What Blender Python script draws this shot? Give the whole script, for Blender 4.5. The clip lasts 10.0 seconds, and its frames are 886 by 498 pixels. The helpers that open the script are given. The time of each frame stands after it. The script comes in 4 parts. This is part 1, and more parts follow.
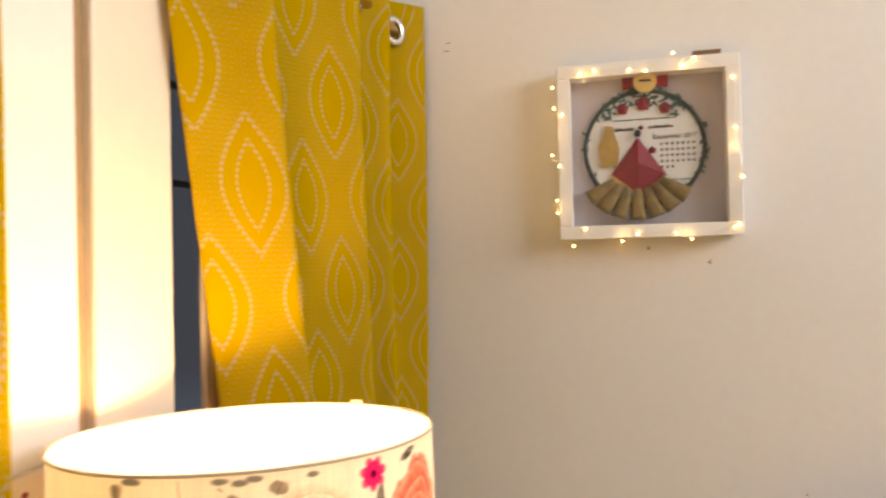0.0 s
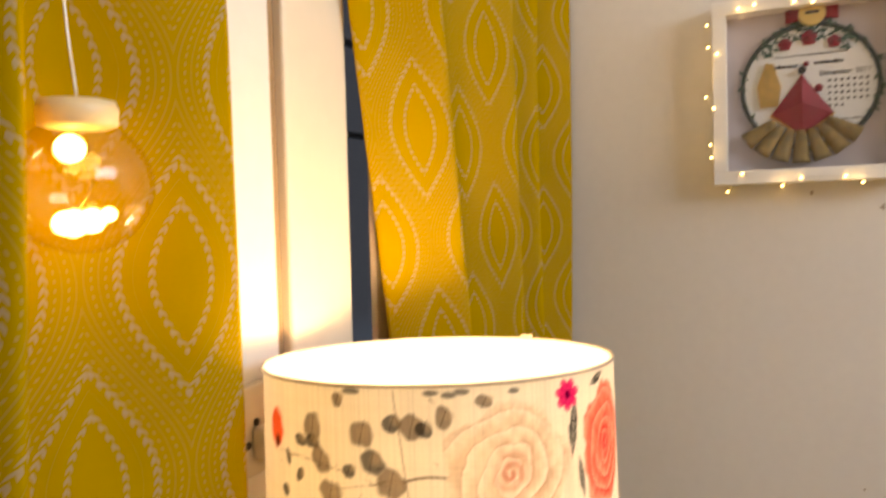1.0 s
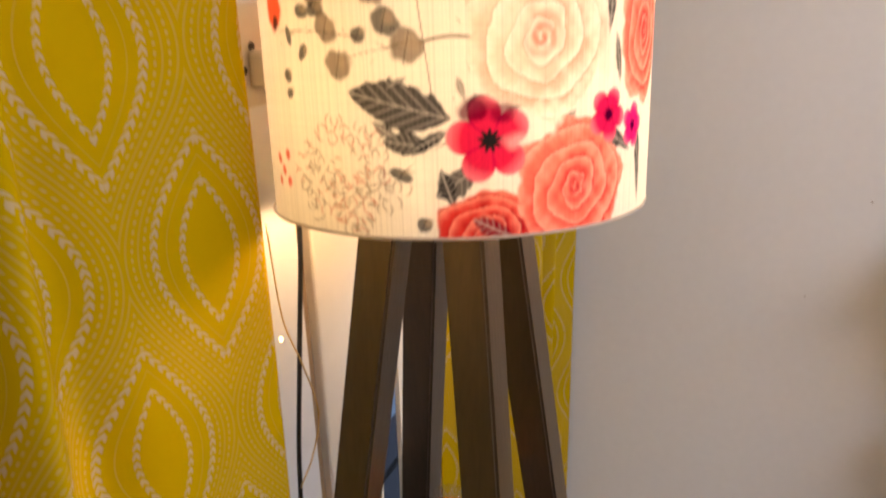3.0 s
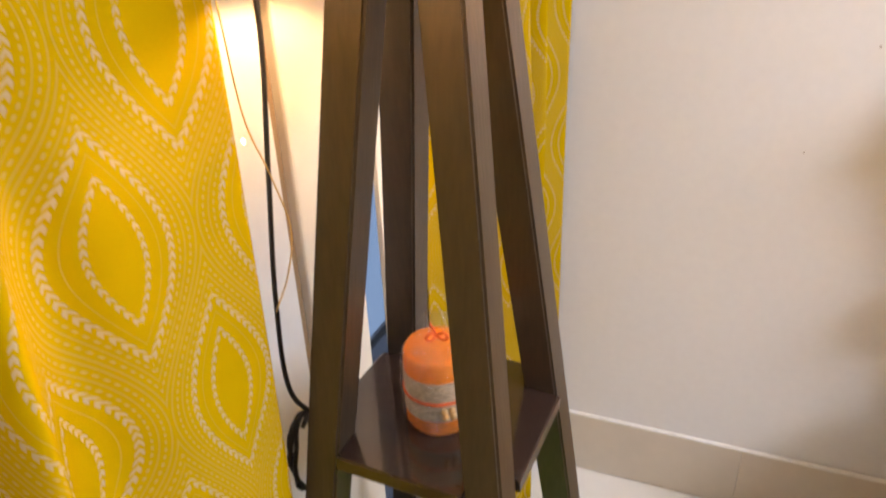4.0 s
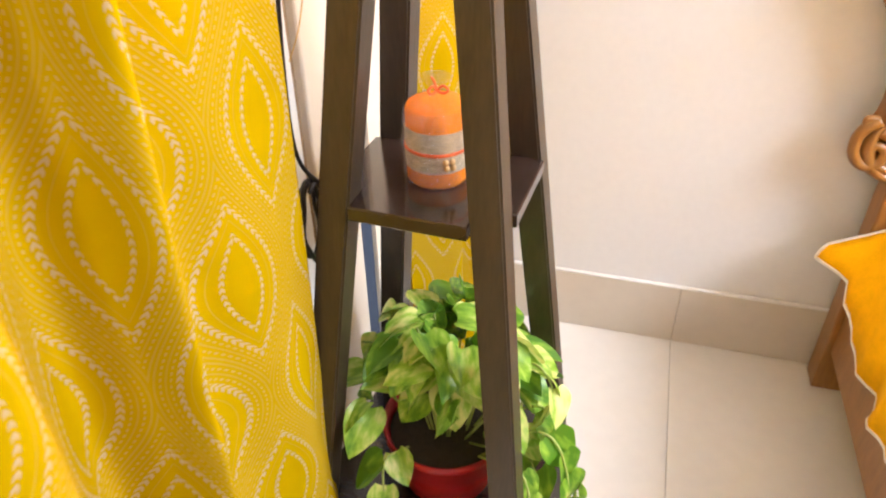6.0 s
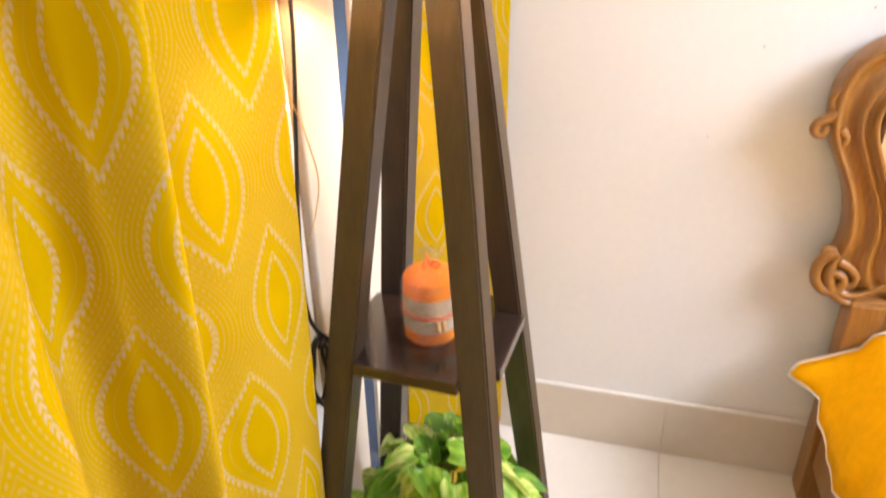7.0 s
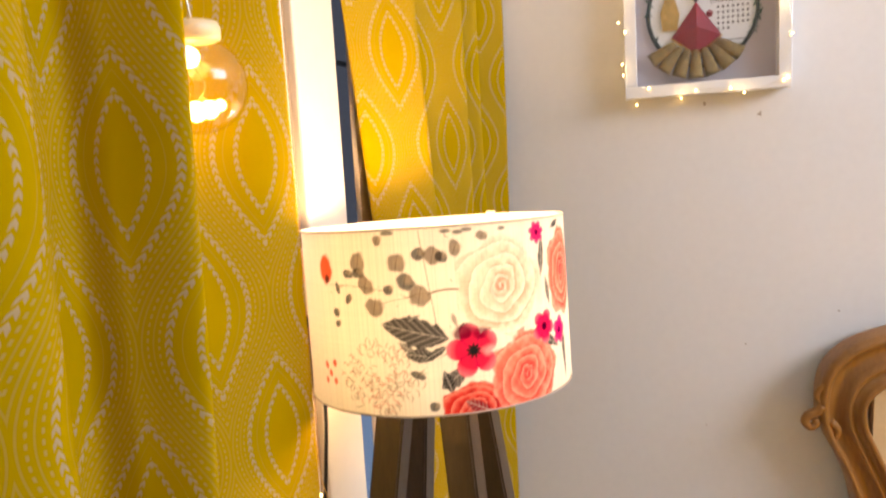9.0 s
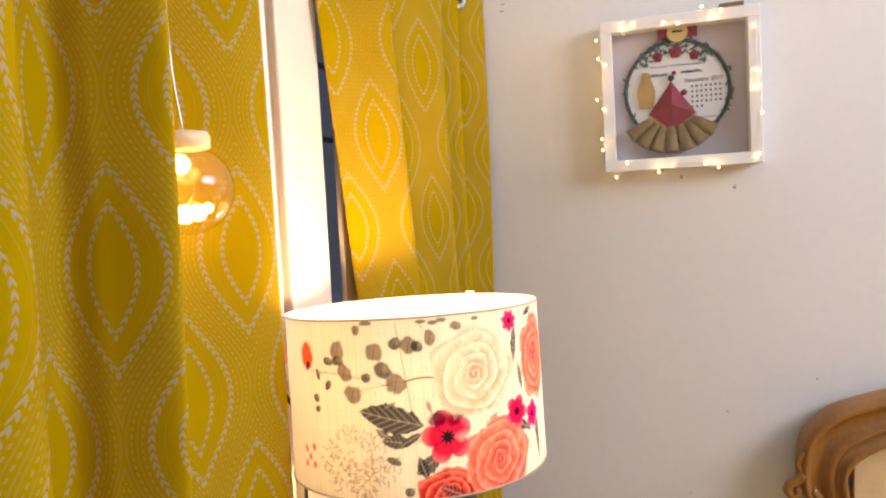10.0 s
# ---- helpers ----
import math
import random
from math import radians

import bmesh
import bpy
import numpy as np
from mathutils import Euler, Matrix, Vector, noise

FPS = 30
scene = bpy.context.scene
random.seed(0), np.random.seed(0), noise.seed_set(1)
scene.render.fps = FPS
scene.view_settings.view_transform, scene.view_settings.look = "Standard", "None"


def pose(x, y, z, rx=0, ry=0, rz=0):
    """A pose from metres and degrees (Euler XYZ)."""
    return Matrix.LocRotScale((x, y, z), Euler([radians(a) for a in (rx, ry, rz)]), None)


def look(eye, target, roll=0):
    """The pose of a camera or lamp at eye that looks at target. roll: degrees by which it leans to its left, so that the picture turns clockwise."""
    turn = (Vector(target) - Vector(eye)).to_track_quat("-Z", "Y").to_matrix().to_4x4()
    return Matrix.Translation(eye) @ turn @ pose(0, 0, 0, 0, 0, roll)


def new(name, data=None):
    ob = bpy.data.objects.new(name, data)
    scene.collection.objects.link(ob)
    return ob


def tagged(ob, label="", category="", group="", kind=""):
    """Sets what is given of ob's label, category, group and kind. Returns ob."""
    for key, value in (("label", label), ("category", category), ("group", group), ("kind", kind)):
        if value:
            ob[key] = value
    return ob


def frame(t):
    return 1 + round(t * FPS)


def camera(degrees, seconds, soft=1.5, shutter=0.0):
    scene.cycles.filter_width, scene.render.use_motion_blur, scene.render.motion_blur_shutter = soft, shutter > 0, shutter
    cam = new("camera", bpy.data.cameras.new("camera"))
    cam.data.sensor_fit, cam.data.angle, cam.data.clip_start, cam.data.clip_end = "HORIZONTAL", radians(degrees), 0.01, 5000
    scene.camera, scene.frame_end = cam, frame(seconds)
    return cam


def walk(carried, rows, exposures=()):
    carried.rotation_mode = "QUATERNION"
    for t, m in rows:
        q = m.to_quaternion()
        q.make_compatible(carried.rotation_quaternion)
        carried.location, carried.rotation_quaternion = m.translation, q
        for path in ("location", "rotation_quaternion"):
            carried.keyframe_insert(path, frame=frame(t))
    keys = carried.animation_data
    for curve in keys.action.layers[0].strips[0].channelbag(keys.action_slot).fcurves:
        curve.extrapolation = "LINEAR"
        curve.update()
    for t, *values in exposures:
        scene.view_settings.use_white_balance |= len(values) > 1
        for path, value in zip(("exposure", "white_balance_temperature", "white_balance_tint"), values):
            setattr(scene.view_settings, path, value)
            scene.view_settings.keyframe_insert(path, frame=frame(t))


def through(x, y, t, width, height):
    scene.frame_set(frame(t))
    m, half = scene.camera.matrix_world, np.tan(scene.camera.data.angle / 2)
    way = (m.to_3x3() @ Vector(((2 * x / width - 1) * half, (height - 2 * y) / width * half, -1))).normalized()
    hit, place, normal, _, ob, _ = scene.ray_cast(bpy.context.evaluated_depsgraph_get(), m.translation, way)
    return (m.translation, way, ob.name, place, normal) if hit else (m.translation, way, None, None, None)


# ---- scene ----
cam = camera(64.7, 10.0, soft=2.1, shutter=0.5)
PATH = [
    (0, (0.915, -1.211, 1.423), (0.445, 0.733, 1.415), -0.7),
    (0.5, (0.896, -1.237, 1.426), (0.263, 0.66, 1.387), -1.1),
    (1, (0.875, -1.238, 1.405), (0.087, 0.597, 1.287), -1.2),
    (1.5, (0.861, -1.24, 1.371), (0.016, 0.555, 1.116), -1.1),
    (2, (0.858, -1.238, 1.343), (0.02, 0.534, 0.949), -1.2),
    (2.5, (0.854, -1.233, 1.313), (0.079, 0.531, 0.775), -1.1),
    (3, (0.851, -1.221, 1.271), (0.105, 0.503, 0.584), -1.3),
    (3.2, (0.846, -1.216, 1.256), (0.119, 0.49, 0.506), -1.2),
    (4.3, (0.85, -1.198, 1.156), (0.184, 0.411, 0.173), -2.6),
    (4.5, (0.845, -1.187, 1.136), (0.2, 0.405, 0.111), -2.6),
    (5, (0.828, -1.18, 1.08), (0.245, 0.39, -0.014), -2.7),
    (5.2, (0.83, -1.195, 1.069), (0.265, 0.365, -0.047), -2.8),
    (6.3, (0.834, -1.358, 1.122), (0.376, 0.232, -0.001), -0.6),
    (6.5, (0.839, -1.361, 1.142), (0.371, 0.266, 0.079), -0.6),
    (7, (0.851, -1.375, 1.201), (0.353, 0.338, 0.297), -1.0),
    (7.5, (0.854, -1.39, 1.277), (0.341, 0.401, 0.55), -1.7),
    (8, (0.861, -1.398, 1.322), (0.328, 0.445, 0.755), -2.4),
    (8.5, (0.865, -1.408, 1.347), (0.319, 0.47, 0.928), -3.0),
    (9, (0.87, -1.423, 1.371), (0.308, 0.472, 1.068), -3.0),
    (9.5, (0.886, -1.433, 1.398), (0.33, 0.476, 1.184), -2.7),
    (10, (0.894, -1.443, 1.409), (0.351, 0.474, 1.246), -2.7),
]
EXPOSE = [(0, -0.1, 7800, 16), (0.5, -0.28, 7800, 15), (1, -0.32, 7700, 16), (1.5, -0.22, 7400, 18), (2, -0.28, 7100, 19), (2.5, -0.2, 6800, 20), (3.2, 0.12, 6600, 20), (4.5, 1.05, 6600, 18), (5.2, 1.3, 6600, 18), (6.5, 1.4, 6700, 19), (7.5, 0.95, 6700, 19), (8.5, 0.38, 6700, 19), (9, 0.2, 6700, 19), (10, 0.1, 6600, 19)]
walk(cam, [(t, look(eye, target, roll)) for t, eye, target, roll in PATH], EXPOSE)

# ---- light ----
world = bpy.data.worlds.new("world")
world.use_nodes = True
scene.world = world
world.node_tree.nodes["Background"].inputs[0].default_value = (0.05, 0.07, 0.11, 1)
world.node_tree.nodes["Background"].inputs[1].default_value = 0.6


def lamp(name, kind, energy, color, m, size=None, size_y=None, radius=None):
    d = bpy.data.lights.new(name, kind)
    d.energy, d.color = energy, color
    if size:
        d.shape, d.size, d.size_y = "RECTANGLE", size, size_y or size
    if radius:
        d.shadow_soft_size = radius
    ob = new(name, d)
    ob.matrix_world = m
    return ob


LX, LY = 0.6655, -0.7634
lamp("shade_bulb_light", "POINT", 2.5, (1.0, 0.64, 0.29), pose(LX, LY, 1.225), radius=0.03)
# the room light on the far side of the bed
lamp("room_light_glow", "AREA", 56.0, (0.79, 0.89, 1.0), look((3.1, -1.0, 2.25), (0.8, -0.7, 1.0)), 1.5, 0.8)

# ---- materials ----


def mat(name, color, rough=0.6, metal=0.0, scale=40.0, vary=0.12, bump=0.15, coat=0.0, stretch=(1, 1, 1), fine=6.0):
    """A surface with variation of tone at two scales and a fine relief."""
    m = bpy.data.materials.new(name)
    m.use_nodes = True
    nt = m.node_tree
    b = nt.nodes["Principled BSDF"]
    tc = nt.nodes.new("ShaderNodeTexCoord")
    mp = nt.nodes.new("ShaderNodeMapping")
    mp.inputs["Scale"].default_value = stretch
    nt.links.new(tc.outputs["Object"], mp.inputs[0])
    n1, n2 = nt.nodes.new("ShaderNodeTexNoise"), nt.nodes.new("ShaderNodeTexNoise")
    n1.inputs["Scale"].default_value, n2.inputs["Scale"].default_value = scale, scale / fine
    n1.inputs["Detail"].default_value, n2.inputs["Detail"].default_value = 6, 3
    for n in (n1, n2):
        nt.links.new(mp.outputs[0], n.inputs["Vector"])
    mix = nt.nodes.new("ShaderNodeMath")
    mix.operation = "ADD"
    nt.links.new(n1.outputs[0], mix.inputs[0])
    nt.links.new(n2.outputs[0], mix.inputs[1])
    rng = nt.nodes.new("ShaderNodeMapRange")
    rng.inputs["From Min"].default_value, rng.inputs["From Max"].default_value = 0.6, 1.4
    rng.inputs["To Min"].default_value, rng.inputs["To Max"].default_value = 1 - vary, 1 + vary
    nt.links.new(mix.outputs[0], rng.inputs["Value"])
    hsv = nt.nodes.new("ShaderNodeHueSaturation")
    hsv.inputs["Color"].default_value = (*color, 1)
    nt.links.new(rng.outputs[0], hsv.inputs["Value"])
    nt.links.new(hsv.outputs[0], b.inputs["Base Color"])
    b.inputs["Roughness"].default_value, b.inputs["Metallic"].default_value = rough, metal
    b.inputs["Coat Weight"].default_value = coat
    if bump:
        bp = nt.nodes.new("ShaderNodeBump")
        bp.inputs["Strength"].default_value, bp.inputs["Distance"].default_value = bump, 0.002
        nt.links.new(n1.outputs[0], bp.inputs["Height"])
        nt.links.new(bp.outputs[0], b.inputs["Normal"])
    return m


M_WALL = mat("wall_paint", (0.76, 0.74, 0.72), 0.55, scale=60, vary=0.03, bump=0.12, fine=25)
M_FRAMEPAINT = mat("frame_paint", (0.73, 0.66, 0.55), 0.4, scale=50, vary=0.03, bump=0.1)
M_FLOOR = mat("floor_tile", (0.74, 0.70, 0.64), 0.16, scale=30, vary=0.04, bump=0.02)
M_GROUT = mat("grout", (0.68, 0.63, 0.56), 0.8)
M_SKIRT = mat("skirting_tile", (0.62, 0.54, 0.44), 0.3, scale=30, vary=0.05, bump=0.03)
M_DARKWOOD = mat("dark_wood", (0.046, 0.031, 0.018), 0.38, scale=60, vary=0.35, bump=0.12, stretch=(6, 6, 0.6), coat=0.15)
M_CARVED = mat("carved_wood", (0.30, 0.13, 0.030), 0.38, scale=30, vary=0.28, bump=0.2, stretch=(5, 5, 1), coat=0.2)
M_WHITE = mat("white_frame", (0.80, 0.79, 0.78), 0.4, scale=80, vary=0.03, bump=0.05)
M_STEEL = mat("steel", (0.6, 0.58, 0.54), 0.25, 1.0, vary=0.1, bump=0.02)
M_BLACK = mat("black_plastic", (0.015, 0.013, 0.012), 0.45, vary=0.15, bump=0.05)
M_GOLD = mat("brass", (0.72, 0.48, 0.16), 0.3, 1.0, vary=0.25, bump=0.2, scale=120)
M_CEIL = mat("ceiling_paint", (0.8, 0.8, 0.79), 0.8, vary=0.02)

# brown that stands in for the shade in the gap beside the jamb
M_GAP_SHADE = mat("groove", (0.30, 0.20, 0.11), 0.8)
M_GLOSSWOOD = mat("gloss_wood", (0.030, 0.018, 0.014), 0.16, scale=50, vary=0.3, bump=0.04, stretch=(1, 6, 1), coat=0.4)
M_BINDING = mat("shade_binding", (0.50, 0.42, 0.32), 0.7, vary=0.1)
M_ORANGE = mat("orange_cord", (0.85, 0.12, 0.02), 0.6, vary=0.15)
M_JUTE = mat("jute", (0.60, 0.48, 0.33), 0.95, scale=700, vary=0.45, bump=0.8, stretch=(1, 1, 2.5))
M_BEAD = mat("wooden_bead", (0.62, 0.38, 0.16), 0.4, scale=200)
M_POT = mat("pot_plastic", (0.42, 0.012, 0.018), 0.32, scale=30, vary=0.2, bump=0.03)
M_SOIL = mat("soil", (0.035, 0.022, 0.014), 0.95, scale=150, vary=0.5, bump=0.9)
M_STEM = mat("stem", (0.35, 0.42, 0.10), 0.5, vary=0.2)
M_CAP = mat("globe_cap", (0.80, 0.64, 0.38), 0.35, vary=0.05)
M_CLEARWIRE = mat("silver_wire", (0.75, 0.72, 0.66), 0.3, 0.6)
M_PLATE = mat("switch_plate", (0.62, 0.55, 0.45), 0.5, vary=0.08)
M_RED = mat("red_cloth", (0.25, 0.003, 0.016), 0.6, scale=200, vary=0.3, bump=0.4)
M_BACKING = mat("backing_card", (0.50, 0.45, 0.47), 0.8, vary=0.04)
M_TAG = mat("brown_tag", (0.22, 0.11, 0.04), 0.6)
M_PLAQUE = mat("plaque_card", (0.74, 0.75, 0.76), 0.6, vary=0.04)
M_WREATH = mat("twig", (0.035, 0.045, 0.040), 0.8, scale=200, vary=0.4, bump=0.6)
M_SPRIG = mat("sprig", (0.035, 0.08, 0.055), 0.7, scale=200, vary=0.4)
M_MEDAL = mat("gold_card", (0.80, 0.58, 0.20), 0.35, 0.6, scale=150)
M_INK = mat("ink", (0.05, 0.04, 0.045), 0.8)
M_GLITTER = mat("glitter", (0.24, 0.16, 0.05), 0.35, 0.5, scale=520, vary=0.85, bump=1.0)
M_CREAM = mat("cream_leatherette", (0.70, 0.53, 0.30), 0.5, scale=120, vary=0.08, bump=0.25)
M_SPREAD = mat("orange_cotton", (0.96, 0.47, 0.001), 0.9, scale=300, vary=0.10, bump=0.35)
M_SPREAD.node_tree.nodes["Principled BSDF"].inputs["Specular IOR Level"].default_value = 0.1
M_PIPING = mat("white_piping", (0.80, 0.72, 0.64), 0.8, scale=300)
M_BLUEPRINT = mat("blue_print", (0.42, 0.58, 0.80), 0.85, scale=200)
M_BEADING = mat("filler_bead", (0.78, 0.75, 0.70), 0.8, scale=120, vary=0.08, bump=0.6)
M_SPECK = mat("speck", (0.38, 0.30, 0.24), 0.8)


def nodes_of(name):
    m = bpy.data.materials.new(name)
    m.use_nodes = True
    nt = m.node_tree
    return m, nt, nt.nodes["Principled BSDF"], nt.nodes["Material Output"]


def glow(name, color, strength):
    m, nt, b, out = nodes_of(name)
    e = nt.nodes.new("ShaderNodeEmission")
    e.inputs[0].default_value, e.inputs[1].default_value = (*color, 1), strength
    nt.links.new(e.outputs[0], out.inputs[0])
    return m


M_BULB = glow("bulb_glow", (1.0, 0.72, 0.40), 40.0)
M_LED = glow("led_glow", (1.0, 0.64, 0.20), 16.0)


def dusk():
    """Sky that is dark slate above and a clearer blue low down."""
    m, nt, b, out = nodes_of("dusk")
    tc = nt.nodes.new("ShaderNodeTexCoord")
    sep = nt.nodes.new("ShaderNodeSeparateXYZ")
    ramp = nt.nodes.new("ShaderNodeValToRGB")
    rng = nt.nodes.new("ShaderNodeMapRange")
    rng.inputs["From Min"].default_value, rng.inputs["From Max"].default_value = -3.0, 3.0
    ramp.color_ramp.elements[0].color, ramp.color_ramp.elements[1].color = (0.15, 0.24, 0.38, 1), (0.050, 0.060, 0.080, 1)
    ramp.color_ramp.elements[0].position, ramp.color_ramp.elements[1].position = 0.1, 0.55
    e = nt.nodes.new("ShaderNodeEmission")
    nt.links.new(tc.outputs["Object"], sep.inputs[0])
    nt.links.new(sep.outputs[2], rng.inputs["Value"])
    nt.links.new(rng.outputs[0], ramp.inputs[0])
    nt.links.new(ramp.outputs[0], e.inputs[0])
    e.inputs[1].default_value = 1.0
    nt.links.new(e.outputs[0], out.inputs[0])
    return m


M_DUSK = dusk()


def glass(name, tint=(1, 1, 1), rough=0.0, gloss=0.08, bump=0.0):
    """Thin clear sheet: mostly lets light straight through, with a mirror-like reflection that grows at grazing angles."""
    m, nt, b, out = nodes_of(name)
    tr, gl, mix, fr = nt.nodes.new("ShaderNodeBsdfTransparent"), nt.nodes.new("ShaderNodeBsdfGlossy"), nt.nodes.new("ShaderNodeMixShader"), nt.nodes.new("ShaderNodeLayerWeight")
    tr.inputs[0].default_value = (*tint, 1)
    gl.inputs["Roughness"].default_value = rough
    fr.inputs["Blend"].default_value = 0.5
    pw, sc = nt.nodes.new("ShaderNodeMath"), nt.nodes.new("ShaderNodeMath")
    pw.operation, sc.operation = "POWER", "MULTIPLY_ADD"
    pw.inputs[1].default_value, sc.inputs[1].default_value, sc.inputs[2].default_value = 4.0, 0.7, gloss * 0.5
    nt.links.new(fr.outputs["Facing"], pw.inputs[0])
    nt.links.new(pw.outputs[0], sc.inputs[0])
    if bump:
        n, bp = nt.nodes.new("ShaderNodeTexNoise"), nt.nodes.new("ShaderNodeBump")
        n.inputs["Scale"].default_value = 220
        bp.inputs["Strength"].default_value, bp.inputs["Distance"].default_value = bump, 0.003
        nt.links.new(n.outputs[0], bp.inputs["Height"])
        nt.links.new(bp.outputs[0], gl.inputs["Normal"])
        nt.links.new(bp.outputs[0], fr.inputs["Normal"])
    nt.links.new(sc.outputs[0], mix.inputs[0])
    nt.links.new(tr.outputs[0], mix.inputs[1])
    nt.links.new(gl.outputs[0], mix.inputs[2])
    nt.links.new(mix.outputs[0], out.inputs[0])
    return m


M_GLASS = glass("pane_glass")
M_GLOBE = glass("globe_glass", (1.0, 0.95, 0.80), 0.02, 0.12)
M_FILM = glass("film", (1.0, 1.0, 1.0), 0.16, 0.15, 1.0)


def cloth_mix(name, color_socket_maker, through, rough=0.9):
    """Woven cloth: part of the light is scattered back, part comes through."""
    m, nt, b, out = nodes_of(name)
    col = color_socket_maker(nt)
    di, tl, mix = nt.nodes.new("ShaderNodeBsdfDiffuse"), nt.nodes.new("ShaderNodeBsdfTranslucent"), nt.nodes.new("ShaderNodeMixShader")
    for s in (di, tl):
        nt.links.new(col, s.inputs["Color"])
    mix.inputs[0].default_value = through
    nt.links.new(di.outputs[0], mix.inputs[1])
    nt.links.new(tl.outputs[0], mix.inputs[2])
    nt.links.new(mix.outputs[0], out.inputs[0])
    return m


def print_color(nt):
    at = nt.nodes.new("ShaderNodeAttribute")
    at.attribute_name = "print"
    return at.outputs["Color"]


def lining_material():
    """Thin white film that lets part of the light straight through."""
    m, nt, b, out = nodes_of("shade_lining")
    di, tr, mix = nt.nodes.new("ShaderNodeBsdfDiffuse"), nt.nodes.new("ShaderNodeBsdfTransparent"), nt.nodes.new("ShaderNodeMixShader")
    di.inputs[0].default_value = (0.88, 0.85, 0.78, 1)
    mix.inputs[0].default_value = 0.30
    nt.links.new(di.outputs[0], mix.inputs[1])
    nt.links.new(tr.outputs[0], mix.inputs[2])
    nt.links.new(mix.outputs[0], out.inputs[0])
    return m


M_LINING = lining_material()
M_SHADE = cloth_mix("printed_shade_cloth", print_color, 0.32)


def wax_color(nt):
    n, r = nt.nodes.new("ShaderNodeTexNoise"), nt.nodes.new("ShaderNodeValToRGB")
    n.inputs["Scale"].default_value = 60
    r.color_ramp.elements[0].color, r.color_ramp.elements[1].color = (1.0, 0.22, 0.005, 1), (1.0, 0.36, 0.03, 1)
    nt.links.new(n.outputs[0], r.inputs[0])
    return r.outputs[0]


M_WAX = cloth_mix("orange_wax", wax_color, 0.2)


def leaf_color(nt):
    """Green with pale yellow-green streaks along the blade, differing from leaf to leaf."""
    tc, mp, n, n2 = nt.nodes.new("ShaderNodeTexCoord"), nt.nodes.new("ShaderNodeMapping"), nt.nodes.new("ShaderNodeTexNoise"), nt.nodes.new("ShaderNodeTexNoise")
    info, add, ramp = nt.nodes.new("ShaderNodeObjectInfo"), nt.nodes.new("ShaderNodeVectorMath"), nt.nodes.new("ShaderNodeValToRGB")
    mp.inputs["Scale"].default_value = (4.5, 1.5, 3)
    nt.links.new(tc.outputs["Object"], add.inputs[0])
    sc = nt.nodes.new("ShaderNodeMath")
    sc.operation = "MULTIPLY"
    sc.inputs[1].default_value = 30
    nt.links.new(info.outputs["Random"], sc.inputs[0])
    nt.links.new(sc.outputs[0], add.inputs[1])
    nt.links.new(add.outputs[0], mp.inputs[0])
    nt.links.new(mp.outputs[0], n.inputs["Vector"])
    n.inputs["Scale"].default_value, n.inputs["Detail"].default_value = 1.0, 5
    mixv = nt.nodes.new("ShaderNodeMath")
    mixv.operation = "MULTIPLY_ADD"
    mixv.inputs[1].default_value, mixv.inputs[2].default_value = 0.35, -0.18
    nt.links.new(info.outputs["Random"], mixv.inputs[0])
    sm = nt.nodes.new("ShaderNodeMath")
    sm.operation = "ADD"
    nt.links.new(n.outputs[0], sm.inputs[0])
    nt.links.new(mixv.outputs[0], sm.inputs[1])
    ramp.color_ramp.elements[0].color, ramp.color_ramp.elements[1].color = (0.11, 0.28, 0.022, 1), (0.78, 0.78, 0.26, 1)
    ramp.color_ramp.elements[0].position, ramp.color_ramp.elements[1].position = 0.36, 0.74
    e = ramp.color_ramp.elements.new(0.55)
    e.color = (0.33, 0.55, 0.055, 1)
    nt.links.new(sm.outputs[0], ramp.inputs[0])
    return ramp.outputs[0]


def leaf_material():
    m, nt, b, out = nodes_of("leaf_blade")
    col = leaf_color(nt)
    nt.links.new(col, b.inputs["Base Color"])
    b.inputs["Roughness"].default_value = 0.32
    tl, mix = nt.nodes.new("ShaderNodeBsdfTranslucent"), nt.nodes.new("ShaderNodeMixShader")
    nt.links.new(col, tl.inputs["Color"])
    mix.inputs[0].default_value = 0.35
    nt.links.new(b.outputs[0], mix.inputs[1])
    nt.links.new(tl.outputs[0], mix.inputs[2])
    nt.links.new(mix.outputs[0], out.inputs[0])
    return m


M_LEAF = leaf_material()


